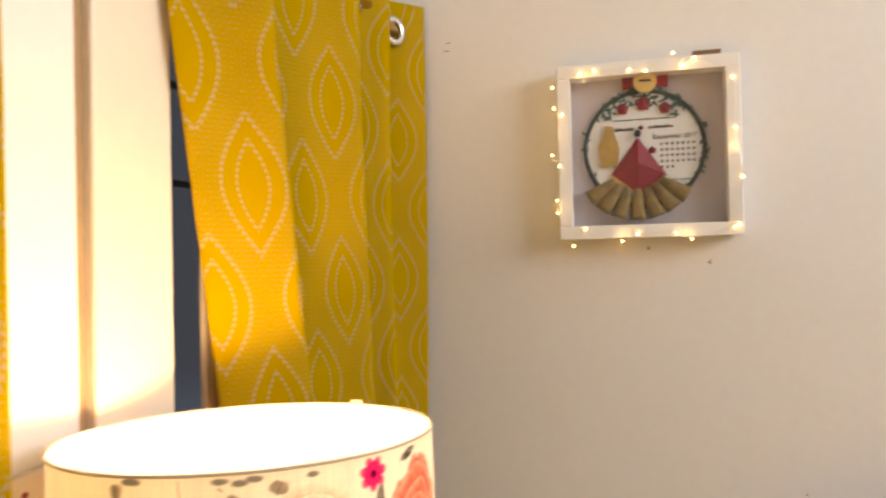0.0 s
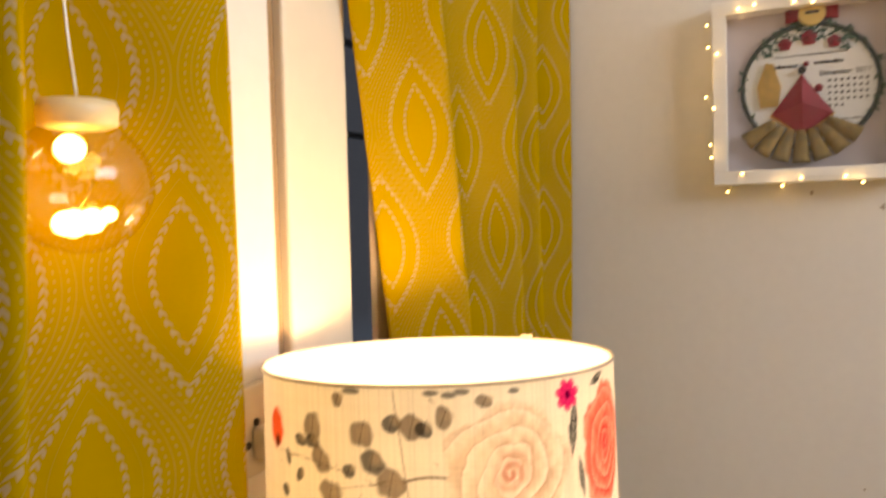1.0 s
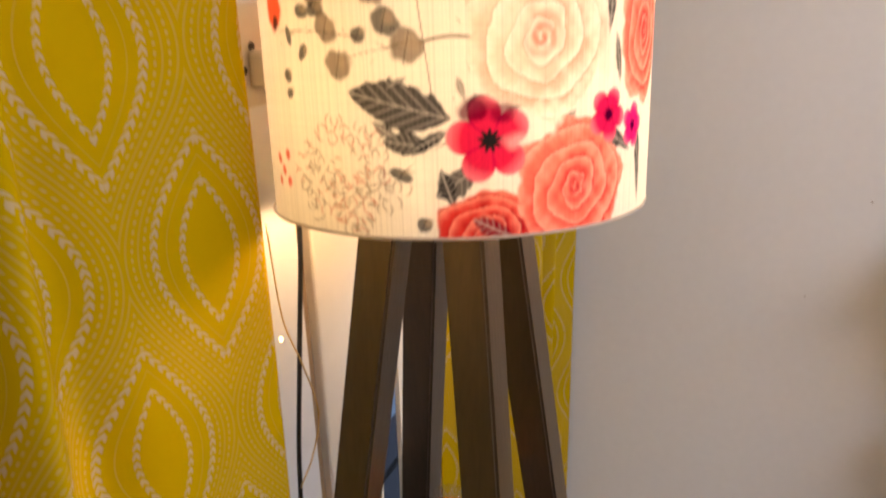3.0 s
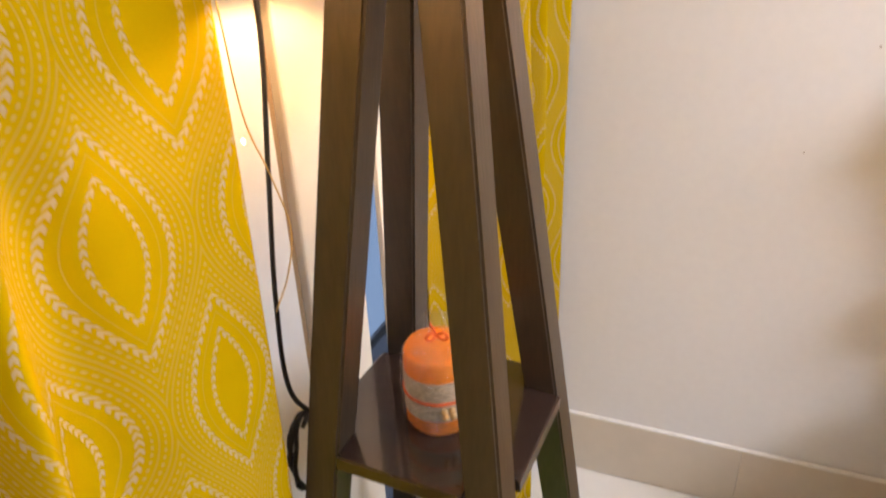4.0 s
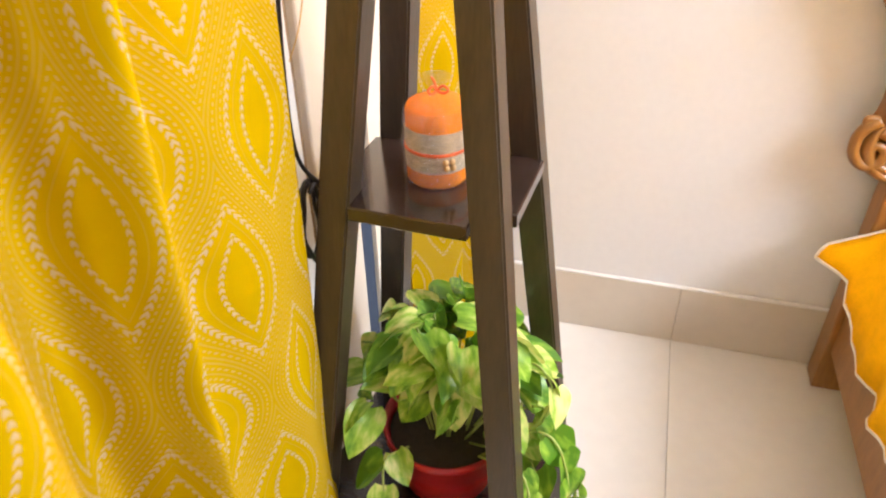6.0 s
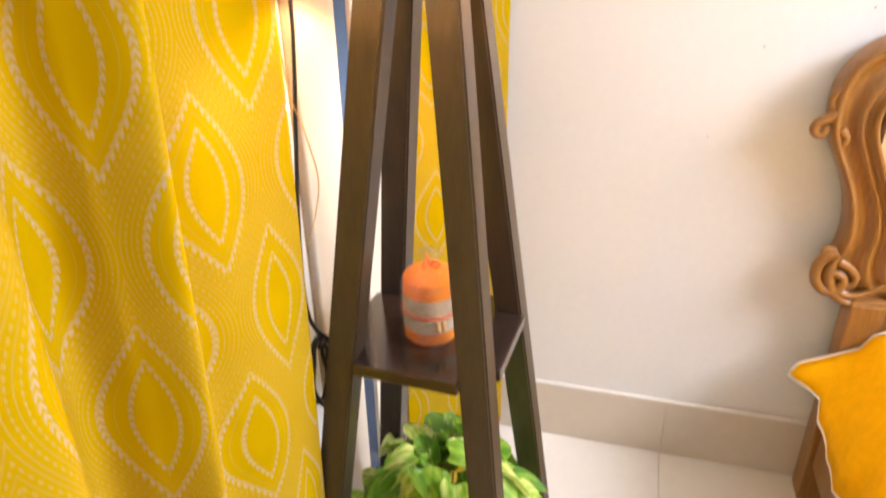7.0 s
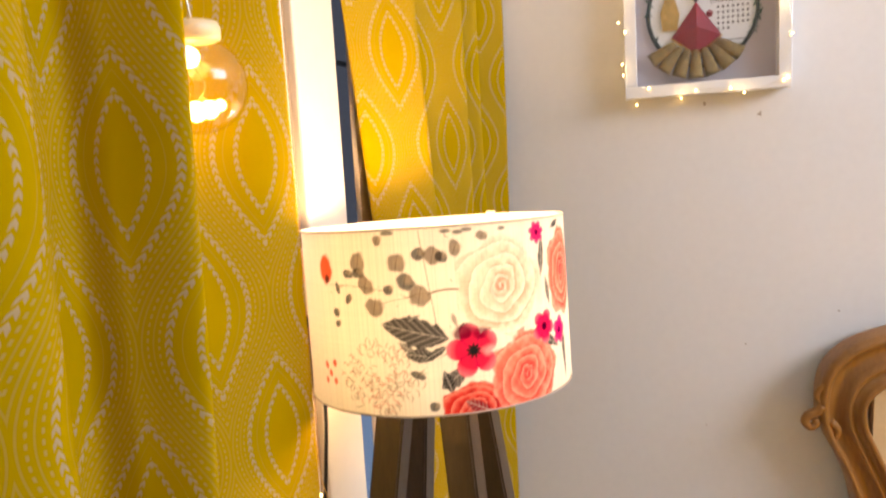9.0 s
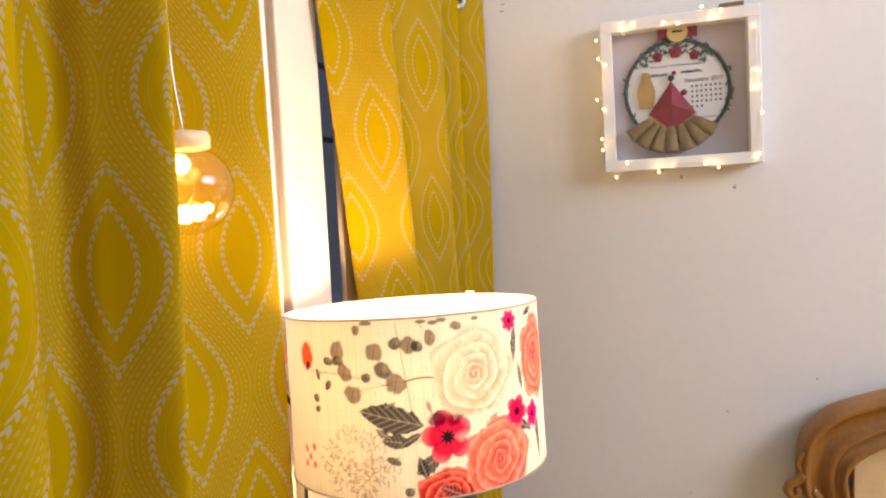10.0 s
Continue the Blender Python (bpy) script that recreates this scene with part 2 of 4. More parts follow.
def curtain_color(nt):
    """Yellow weave with chains of nested pointed ovals in white: herringbone lines round each oval, dotted lines between."""
    uv = nt.nodes.new("ShaderNodeUVMap")
    uv.uv_map = "cloth"
    sep = nt.nodes.new("ShaderNodeSeparateXYZ")
    nt.links.new(uv.outputs[0], sep.inputs[0])
    U, V = sep.outputs[0], sep.outputs[1]

    def mth(op, a, b=None, c=None):
        n = nt.nodes.new("ShaderNodeMath")
        n.operation = op
        for s, v in zip(n.inputs, (a, b, c)):
            if v is None:
                continue
            if isinstance(v, (int, float)):
                s.default_value = v
            else:
                nt.links.new(v, s)
        return n.outputs[0]

    P, H = CP, CH
    a, b = mth("MULTIPLY_ADD", U, 2 * math.pi / P, CU), mth("MULTIPLY_ADD", V, 2 * math.pi / H, CV)
    wave = mth("MULTIPLY_ADD", mth("ABSOLUTE", mth("SUBTRACT", mth("FRACT", mth("MULTIPLY", a, 0.5 / math.pi)), 0.5)), 4.0, -1.0)
    F = mth("ADD", wave, mth("COSINE", b))
    gb = mth("MULTIPLY", mth("SINE", b), 2 * math.pi / H)
    G = mth("SQRT", mth("ADD", mth("MULTIPLY", gb, gb), (4 / P) ** 2))
    A = mth("ABSOLUTE", F)
    total = None
    for level, half, kind in ((1.38, 0.0021, "chevron"), (0.72, 0.0026, "chevron"), (0.50, 0.0010, "dots"), (0.36, 0.0008, "line"), (0.22, 0.0010, "dots"), (0.07, 0.0009, "line"), (1.02, 0.0006, "line")):
        d = mth("DIVIDE", mth("SUBTRACT", A, level), G)
        ad = mth("ABSOLUTE", d)
        band = mth("MULTIPLY", mth("SUBTRACT", half, ad), 1800.0)
        band = mth("MINIMUM", mth("MAXIMUM", band, 0.0), 1.0)
        if kind == "chevron":
            s = mth("SINE", mth("MULTIPLY", mth("ADD", V, mth("MULTIPLY", ad, 1.4)), 2 * math.pi / 0.0062))
            cut = mth("MINIMUM", mth("MAXIMUM", mth("MULTIPLY_ADD", s, 2.5, 0.9), 0.0), 1.0)
            band = mth("MULTIPLY", band, cut)
        elif kind == "dots":
            s = mth("SINE", mth("MULTIPLY", V, 2 * math.pi / 0.0052))
            cut = mth("MINIMUM", mth("MAXIMUM", mth("MULTIPLY_ADD", s, 2.5, 0.6), 0.0), 1.0)
            band = mth("MULTIPLY", band, mth("MULTIPLY", cut, 0.42))
        else:
            band = mth("MULTIPLY", band, 0.22)
        total = band if total is None else mth("MAXIMUM", total, band)
    n = nt.nodes.new("ShaderNodeTexNoise")
    n.inputs["Scale"].default_value, n.inputs["Detail"].default_value = 14, 6
    nt.links.new(uv.outputs[0], n.inputs["Vector"])
    weave = mth("MULTIPLY", mth("SINE", mth("MULTIPLY", U, 5200.0)), mth("SINE", mth("MULTIPLY", V, 5200.0)))
    tone = mth("ADD", mth("MULTIPLY_ADD", n.outputs[0], 0.22, 0.86), mth("MULTIPLY", weave, 0.05))
    mix = nt.nodes.new("ShaderNodeMix")
    mix.data_type = "RGBA"
    mix.inputs["A"].default_value, mix.inputs["B"].default_value = (0.54, 0.350, 0.001, 1), (0.58, 0.46, 0.38, 1)
    nt.links.new(mth("MULTIPLY", total, 0.60), mix.inputs["Factor"])
    hsv = nt.nodes.new("ShaderNodeHueSaturation")
    nt.links.new(mix.outputs["Result"], hsv.inputs["Color"])
    nt.links.new(tone, hsv.inputs["Value"])
    return hsv.outputs[0]


CP, CH = 0.112, 0.238
CU, CV = -2 * math.pi * 0.066 / CP, -2 * math.pi * 1.486 / CH
M_CURTAIN = cloth_mix("curtain_weave", curtain_color, 0.30)

# ---- mesh helpers ----


def part(name, bm, material, parent=None, label="", smooth=False):
    me = bpy.data.meshes.new(name)
    bm.normal_update()
    bm.to_mesh(me)
    bm.free()
    me.materials.append(material)
    if smooth:
        for p in me.polygons:
            p.use_smooth = True
    ob = new(name, me)
    if parent:
        ob.parent = parent
    if label:
        ob["label"] = label
    return ob


def thing(name, m=None):
    ob = new(name)
    ob.empty_display_size = 0.05
    if m:
        ob.matrix_world = m
    return ob


def box(bm, x0, x1, y0, y1, z0, z1, bevel=0.0):
    vs = [bm.verts.new((x, y, z)) for x in (x0, x1) for y in (y0, y1) for z in (z0, z1)]
    fs = [bm.faces.new([vs[i] for i in f]) for f in ((0, 1, 3, 2), (4, 6, 7, 5), (0, 4, 5, 1), (2, 3, 7, 6), (0, 2, 6, 4), (1, 5, 7, 3))]
    if bevel:
        es = list({e for f in fs for e in f.edges})
        bmesh.ops.bevel(bm, geom=es, offset=bevel, segments=2, affect="EDGES", profile=0.5)
    return bm


def boxes(*rows, bevel=0.0):
    bm = bmesh.new()
    for r in rows:
        box(bm, *r, bevel=bevel)
    return bm


def lathe(rings, n=48, cap=True):
    """Rings of (radius, z) turned about z."""
    bm = bmesh.new()
    loops = [[bm.verts.new((r * math.cos(2 * math.pi * k / n), r * math.sin(2 * math.pi * k / n), z)) for k in range(n)] for r, z in rings]
    for a, b in zip(loops, loops[1:]):
        for k in range(n):
            bm.faces.new((a[k], a[(k + 1) % n], b[(k + 1) % n], b[k]))
    if cap:
        bm.faces.new(loops[0][::-1])
        bm.faces.new(loops[-1])
    return bm


def tube(points, radius, n=8, bm=None, taper=1.0):
    """A round tube along points."""
    bm = bm or bmesh.new()
    pts = [Vector(p) for p in points]
    last, up = None, Vector((0.13, 0.2, 0.97))
    for i, p in enumerate(pts):
        d = (pts[min(i + 1, len(pts) - 1)] - pts[max(i - 1, 0)]).normalized()
        a = d.cross(up)
        a = a.normalized() if a.length > 1e-4 else d.orthogonal().normalized()
        b = d.cross(a)
        up = -b if up.dot(-b) > 0 else b
        r = radius * (1 + (taper - 1) * i / max(1, len(pts) - 1))
        ring = [bm.verts.new(p + r * (math.cos(2 * math.pi * k / n) * a + math.sin(2 * math.pi * k / n) * b)) for k in range(n)]
        if last:
            for k in range(n):
                bm.faces.new((last[k], last[(k + 1) % n], ring[(k + 1) % n], ring[k]))
        else:
            bm.faces.new(ring[::-1])
        last = ring
    bm.faces.new(last)
    return bm


def spline(pts, n=8):
    """Points along a smooth curve through pts."""
    p = [Vector(q) for q in pts]
    p = [2 * p[0] - p[1]] + p + [2 * p[-1] - p[-2]]
    out = []
    for a, b, c, d in zip(p, p[1:], p[2:], p[3:]):
        for k in range(n):
            t = k / n
            out.append(0.5 * (2 * b + (c - a) * t + (2 * a - 5 * b + 4 * c - d) * t * t + (3 * b - a - 3 * c + d) * t ** 3))
    return out + [p[-2]]


# ---- room ----
WX = 0.51
OP0, OP1, OPZ = -0.634, -0.04, 2.12


def plain(name, bm, material, label, category, smooth=False):
    return tagged(part(name, bm, material, smooth=smooth), label, category, kind="structure")


floor = plain("floor", boxes((WX - 0.12, 4.2, -4.2, 0.12, -0.12, -0.006)), M_GROUT, "pale glossy floor tiles with thin grey joints", "floor")
plain("ceiling", boxes((WX - 0.12, 4.2, -4.2, 0.12, 2.75, 2.87)), M_CEIL, "plain white painted ceiling", "ceiling")
wall_n = plain("wall_north", boxes((WX - 0.12, 4.2, 0.0, 0.12, -0.006, 2.75)), M_WALL, "off-white painted wall with faint scuffs and specks", "wall")
bm = boxes((WX - 0.12, WX, -4.2, OP0 - 0.115, -0.006, 2.75), (WX - 0.12, WX, OP0 - 0.115, OP1, OPZ, 2.75), (WX - 0.12, WX, OP1, 0.0, -0.006, 2.75))
plain("wall_west", bm, M_WALL, "off-white painted wall with a window opening", "wall")
plain("wall_east", boxes((4.08, 4.2, -4.2, 0.0, -0.006, 2.75)), M_WALL, "plain off-white painted wall", "wall")
plain("wall_south", boxes((WX, 4.08, -4.2, -4.08, -0.006, 2.75)), M_WALL, "plain off-white painted wall", "wall")

# the tall window: cream jamb with a brown strip painted as its groove's shadow, a cream leaf, glass beside it and dusk
# beyond
win = tagged(new("window_1"), "tall cream-framed window with dark dusk outside", "window", kind="structure")
part("jamb", boxes((WX - 0.12, WX + 0.006, OP0 - 0.102, OP0, 0.0, OPZ), bevel=0.003), M_FRAMEPAINT, win, "cream painted window jamb")
part("jamb_gap_shade", boxes((WX - 0.06, WX - 0.004, OP0 - 0.1145, OP0 - 0.1025, 0.0, OPZ)), M_GAP_SHADE, win, "brown strip painted as the shade in the gap between wall and jamb")
part("window_leaf", boxes((WX - 0.010, WX - 0.003, OP0 + 0.066, OP1 - 0.004, 0.02, OPZ - 0.01), bevel=0.001), M_FRAMEPAINT, win, "closed cream window leaf")
g = part("pane", boxes((WX - 0.102, WX - 0.098, OP0 + 0.002, OP1 - 0.004, 0.02, OPZ - 0.01)), M_GLASS, win, "dark window glass")
g.visible_shadow = False
for z in (0.55, 1.50, 1.62):
    part("window_bar", boxes((WX - 0.118, WX - 0.112, OP0 + 0.002, OP1 - 0.004, z, z + 0.008)), M_BLACK, win)
plain("backdrop", boxes((-3.0, -2.98, -6.0, 16.0, -4.0, 6.0)), M_DUSK, "blue-grey dusk sky outside the window", "backdrop")

# ---- floor lamp ----
lamp_ob = tagged(thing("floor_lamp", pose(LX, LY, 0)), "dark wooden shelf floor lamp with a lit floral drum shade", "lamp")
LEG = 0.031


def spread(z):
    return 0.0875 + (0.797 - z) * 0.118


for sx in (-1, 1):
    for sy in (-1, 1):
        bm = bmesh.new()
        rings = []
        for z in (0.0, 1.138):
            h = spread(z) - LEG / 2
            rings.append([bm.verts.new((sx * h + a * LEG / 2, sy * h + b * LEG / 2, z)) for a, b in ((-1, -1), (1, -1), (1, 1), (-1, 1))])
        for k in range(4):
            bm.faces.new((rings[0][k], rings[0][(k + 1) % 4], rings[1][(k + 1) % 4], rings[1][k]))
        bm.faces.new(rings[0][::-1])
        bm.faces.new(rings[1])
        bmesh.ops.bevel(bm, geom=bm.edges[:], offset=0.0022, segments=2, affect="EDGES")
        part("leg", bm, M_DARKWOOD, lamp_ob)


def shelf(z, thick):
    """A board notched round the four legs."""
    h = spread(z) + 0.004
    n = spread(z) - LEG - 0.0005
    pts = [(-n, -h), (n, -h), (n, -n), (h, -n), (h, n), (n, n), (n, h), (-n, h), (-n, n), (-h, n), (-h, -n), (-n, -n)]
    bm = bmesh.new()
    lo = [bm.verts.new((x, y, z - thick)) for x, y in pts]
    hi = [bm.verts.new((x, y, z)) for x, y in pts]
    for k in range(12):
        bm.faces.new((lo[k], lo[(k + 1) % 12], hi[(k + 1) % 12], hi[k]))
    bm.faces.new(lo[::-1])
    bm.faces.new(hi)
    bmesh.ops.bevel(bm, geom=[e for e in bm.edges if abs(e.verts[0].co.z - e.verts[1].co.z) < 1e-5], offset=0.0015, segments=1, affect="EDGES")
    return bm


stand = Matrix.Translation((0.002, -0.024, 0)) @ Matrix.Rotation(radians(-3), 4, "Z") @ Matrix.Diagonal((0.94, 0.92, 1, 1))
part("shelf", shelf(0.797, 0.014), M_GLOSSWOOD, lamp_ob, "glossy dark brown shelf")
part("shelf", shelf(0.39, 0.014), M_GLOSSWOOD, lamp_ob, "glossy dark brown shelf")
part("top_plate", boxes((-0.054, 0.054, -0.054, 0.054, 1.132, 1.148), bevel=0.002), M_DARKWOOD, lamp_ob)
# added disc, hidden inside the shade, that cuts the bulb's downward spill
part("spill_blocker", lathe([(0.047, 1.163), (0.047, 1.166)], 32), M_STEEL, lamp_ob)
for ob in lamp_ob.children:
    if ob.name.split(".")[0] in ("leg", "shelf", "top_plate"):
        ob.matrix_local = stand
part("lamp_holder", lathe([(0.012, 1.127), (0.02, 1.13), (0.02, 1.165), (0.016, 1.18)], 20), M_BLACK, lamp_ob)
bulb = part("bulb", lathe([(0.012, 1.178), (0.014, 1.188), (0.026, 1.212), (0.030, 1.228), (0.026, 1.246), (0.014, 1.257), (0.004, 1.26)], 24), M_BULB, lamp_ob, "glowing warm bulb", smooth=True)
bulb.visible_shadow = False

R, Z0, Z1 = 0.129, 1.134, 1.294
NU, NV = 1240, 240


def shade_print():
    """The printed cloth of the shade: roses, buds and dark leaves on cream, as colours on a fine grid."""
    ang = (np.arange(NU) / NU * 360 - 180)[None, :]
    z = np.linspace(Z0, Z1, NV + 1)[:, None]
    s, t = ang * (math.pi / 180 * R) + 0 * z, z + 0 * ang
    col = np.zeros(s.shape + (3,)) + (0.86, 0.815, 0.70)
    rs = np.random.RandomState(4)
    weave = 1 - 0.05 * rs.rand(NV + 1, NU) - 0.16 * rs.rand(1, NU) ** 3 - 0.05 * rs.rand(NV + 1, 1)
    lowf = sum(np.sin(s * k1 + p) * np.sin(t * k2 + p * 2) for k1, k2, p in ((90, 70, 1), (160, 210, 2), (330, 280, 4), (610, 540, 5))) / 4

    def wrap(d):
        c = 2 * math.pi * R
        return (d + c / 2) % c - c / 2

    def lay(mask, c, a=1.0):
        m = np.clip(mask, 0, 1)[..., None] * a
        col[:] = col * (1 - m) + np.array(c) * m

    def at(deg, zz):
        return wrap(s - deg * math.pi / 180 * R), t - zz

    def blob(deg, zz, rx, rz, c, a=1.0, turn=0.0, rough=0.12, soft=0.15):
        x, y = at(deg, zz)
        ct, st = math.cos(turn), math.sin(turn)
        x, y = x * ct + y * st, y * ct - x * st
        d = np.sqrt((x / rx) ** 2 + (y / rz) ** 2) + rough * lowf
        lay((1 - d) / soft, c, a)

    def stroke(d0, z0, d1, z1, w, c, a=0.8, sag=0.0):
        x0, y0, x1, y1 = d0 * math.pi / 180 * R, z0, d1 * math.pi / 180 * R, z1
        px, py = wrap(s - x0), t - y0
        dx, dy = x1 - x0, y1 - y0
        L2 = dx * dx + dy * dy
        q = np.clip((px * dx + py * dy) / L2, 0, 1)
        d = np.hypot(px - q * dx, py - q * dy - sag * 4 * q * (1 - q))
        lay((w - d) / (w * 0.6), c, a)

    def leaf(d0, z0, d1, z1, wide, c, a=0.95):
        x0, y0, x1, y1 = d0 * math.pi / 180 * R, z0, d1 * math.pi / 180 * R, z1
        px, py = wrap(s - x0), t - y0
        dx, dy = x1 - x0, y1 - y0
        L = math.hypot(dx, dy)
        q, n = (px * dx + py * dy) / L / L, (py * dx - px * dy) / L
        w = wide * np.sin(np.clip(q, 0, 1) * math.pi) ** 0.75 * (1 - 0.14 * np.mod(q * 5 + np.sign(n) * 0.2, 1) + 0.30 * lowf)
        inside = np.clip((w - np.abs(n)) / 0.0012, 0, 1) * (q > 0) * (q < 1)
        hatch = 0.97 + 0.03 * np.sin(s * 2400 + 40 * n) * (0.5 + 0.5 * lowf)
        lay(inside * hatch, c, a)
        lay(np.clip((0.0007 - np.abs(n)) / 0.0005, 0, 1) * inside, (0.55, 0.52, 0.46), 0.6)
        lay(inside * np.clip((0.0004 - np.abs(np.mod(q * 7 + np.abs(n) * 180, 1) - 0.5) * 0.002) / 0.0003, 0, 1), (0.5, 0.47, 0.42), 0.35)

    def rose(deg, zz, rad, base, deep, pale, heart, squash=1.0):
        x, y = at(deg, zz)
        x = x / squash
        r, a = np.hypot(x, y) / rad, np.arctan2(y, x)
        edge = 1 + 0.06 * np.sin(5 * a + 1) + 0.04 * np.sin(8 * a) + 0.10 * lowf
        body = np.clip((edge - r) / 0.06, 0, 1)
        lay(body, base)
        sp = np.mod(4.6 * r ** 0.8 - a / (2 * math.pi) + 0.16 * np.sin(2 * a + 1 + 4 * r) + 0.10 * np.sin(5 * a + 2 - 5 * r) + 0.16 * lowf, 1)
        lay(body * np.clip(1 - sp, 0, 1) ** 2.2 * (0.55 + 0.45 * np.sin(a + 4 * r + lowf * 3)), deep, 0.9)
        lay(body * np.clip(sp, 0, 1) ** 3, pale, 0.85)
        lay(body * np.exp(-((sp - 0.03) / 0.035) ** 2), deep, 0.5)
        lay(body * np.clip((r - 0.85) / 0.15, 0, 1), pale, 0.35)
        swirl = np.exp(-(r / 0.26) ** 2) * (0.6 + 0.4 * np.sin(a * 1 + r * 45))
        lay(body * swirl, heart, 0.85)
        streak = (0.5 + 0.5 * np.sin(a * 46 + lowf * 6)) * np.clip(r - 0.25, 0, 1)
        lay(body * streak, deep, 0.22)
        lay(body * np.clip(lowf * 2, 0, 1), pale, 0.30)
        lay(body * np.clip(-lowf * 2, 0, 1), deep, 0.22)

    def posy(deg, zz, rad, c, mid, n=5, ph=0.3, deep=(0.35, 0.0, 0.06)):
        x, y = at(deg, zz)
        r, a = np.hypot(x, y) / rad, np.arctan2(y, x)
        lobe = 0.62 + 0.36 * np.abs(np.cos(n * (a - ph) / 2)) ** 0.7
        body = np.clip((lobe - r) / 0.07, 0, 1)
        lay(body, c)
        lay(body * np.exp(-((np.cos(n * (a - ph) / 2)) / 0.16) ** 2) * (r > 0.2), deep, 0.7)
        lay(body * (0.5 + 0.5 * np.sin(a * 30 + lowf * 5)) * np.clip(1 - r, 0, 1), deep, 0.45)
        lay(body * np.clip((r - 0.62) / 0.25, 0, 1), (0.95, 0.42, 0.45), 0.4)
        lay(np.clip((0.24 - r + 0.06 * np.sin(9 * a)) / 0.05, 0, 1), mid)

    grey, dark, stemc = (0.17, 0.125, 0.08), (0.018, 0.017, 0.017), (0.15, 0.105, 0.06)
    # the same bouquet comes round twice on the cloth
    for o in (0, 180):
        for n in range(110):
            a0, r0 = rs.rand() * 6.28, rs.rand() ** 0.5
            d, zz = -97.2 + o + 17 * r0 * math.cos(a0), 1.1681 + 0.031 * r0 * math.sin(a0)
            c = (0.55, 0.20, 0.12) if rs.rand() < 0.35 else (0.30, 0.25, 0.17)
            x, y = at(d, zz)
            rr = 0.0032 + 0.0022 * rs.rand()
            lay(np.exp(-((np.hypot(x, y * 1.1) - rr) / 0.0006) ** 2) * np.clip(0.3 + np.sin(np.arctan2(y, x) * 2 + n), 0, 1), c, 0.7)
        for d0, z0, d1, z1, w in ((-64.4, 1.2398, -75.4, 1.2381, 0.0011), (-75.4, 1.2381, -83.6, 1.2355, 0.0006), (-83.6, 1.2355, -92.5, 1.2421, 0.0005), (-92.5, 1.2421, -118.7, 1.247, 0.0004), (-75.4, 1.2391, -82.4, 1.2454, 0.0004),
                (-76.8, 1.241, -86.8, 1.2642, 0.0004), (-90.7, 1.2449, -94.0, 1.2828, 0.0003), (-75.4, 1.2368, -96.6, 1.23, 0.0004), (-99.8, 1.2439, -107.8, 1.2559, 0.0003), (-66.7, 1.247, -78.7, 1.2698, 0.0004),
                (-60.2, 1.2636, -68.5, 1.2853, 0.0007), (-108.4, 1.2348, -106.6, 1.2481, 0.0003), (-115.7, 1.2156, -117.9, 1.2406, 0.0003), (-94.2, 1.2446, -103.0, 1.2657, 0.0003), (-68.5, 1.2096, -67.0, 1.2178, 0.0004),
                (-69.4, 1.1881, -81.4, 1.1703, 0.0008), (-71.7, 1.1729, -76.4, 1.1426, 0.0006), (-87.7, 1.2285, -79.1, 1.2357, 0.0003),):
            stroke(d0 + o, z0, d1 + o, z1, w, stemc, 0.9, 0.0015)
        for d, zz, rx, rz, deep in ((-93.9, 1.2844, 0.0034, 0.0042, 0), (-103.0, 1.2664, 0.0070, 0.0090, 0), (-86.8, 1.2649, 0.0077, 0.0076, 0), (-78.5, 1.2714, 0.0050, 0.0052, 1), (-73.3, 1.2697, 0.0070, 0.0076, 0),
                (-70.1, 1.268, 0.0042, 0.0052, 1), (-108.2, 1.2565, 0.0051, 0.0031, 1), (-103.2, 1.2571, 0.0060, 0.0038, 1), (-100.1, 1.2472, 0.0084, 0.0059, 0), (-90.7, 1.2429, 0.0052, 0.0042, 1),
                (-84.2, 1.2486, 0.0067, 0.0076, 1), (-79.1, 1.2357, 0.0082, 0.0083, 0), (-96.7, 1.2286, 0.0074, 0.0083, 0), (-65.1, 1.2741, 0.0070, 0.0045, 0), (-54.4, 1.2822, 0.0051, 0.0035, 0),
                (-108.6, 1.2354, 0.0028, 0.0045, 1), (-114.0, 1.2443, 0.0053, 0.0021, 1), (-115.7, 1.2229, 0.0034, 0.0038, 1), (-115.1, 1.2128, 0.0027, 0.0028, 1), (-81.4, 1.17, 0.0072, 0.0031, 1),
                (-76.4, 1.1426, 0.0042, 0.0038, 1),):
            blob(d + o, zz, rx * 1.15, rz * 1.15, dark if deep else grey, 0.82, turn=d * 0.7, rough=0.30, soft=0.22)
            blob(d + o + 1.2, zz + 0.0015, rx * 0.75, rz * 0.75, (0.40, 0.32, 0.22), 0.6, rough=0.5, soft=0.6)
            stroke(d + o - 0.8, zz - rz, d + o + 0.8, zz + rz, 0.0004, dark, 0.6)
        leaf(-25.2 + o, 1.2801, -27.0 + o, 1.2394, 0.0042, dark, 0.95)
        leaf(-24.0 + o, 1.2421, -21.7 + o, 1.2133, 0.0035, dark, 0.95)
        leaf(-17.6 + o, 1.2827, -8.3 + o, 1.289, 0.0035, dark, 0.95)
        leaf(-11.1 + o, 1.2019, -7.8 + o, 1.1391, 0.0049, dark, 0.95)
        rose(-7.6 + o, 1.2415, 0.0410, (0.86, 0.20, 0.13), (0.62, 0.035, 0.035), (0.95, 0.50, 0.38), (0.55, 0.02, 0.04), 0.8)
        rose(-47.4 + o, 1.2389, 0.0424, (0.82, 0.70, 0.54), (0.50, 0.33, 0.22), (0.93, 0.88, 0.78), (0.52, 0.13, 0.08), 1.0)
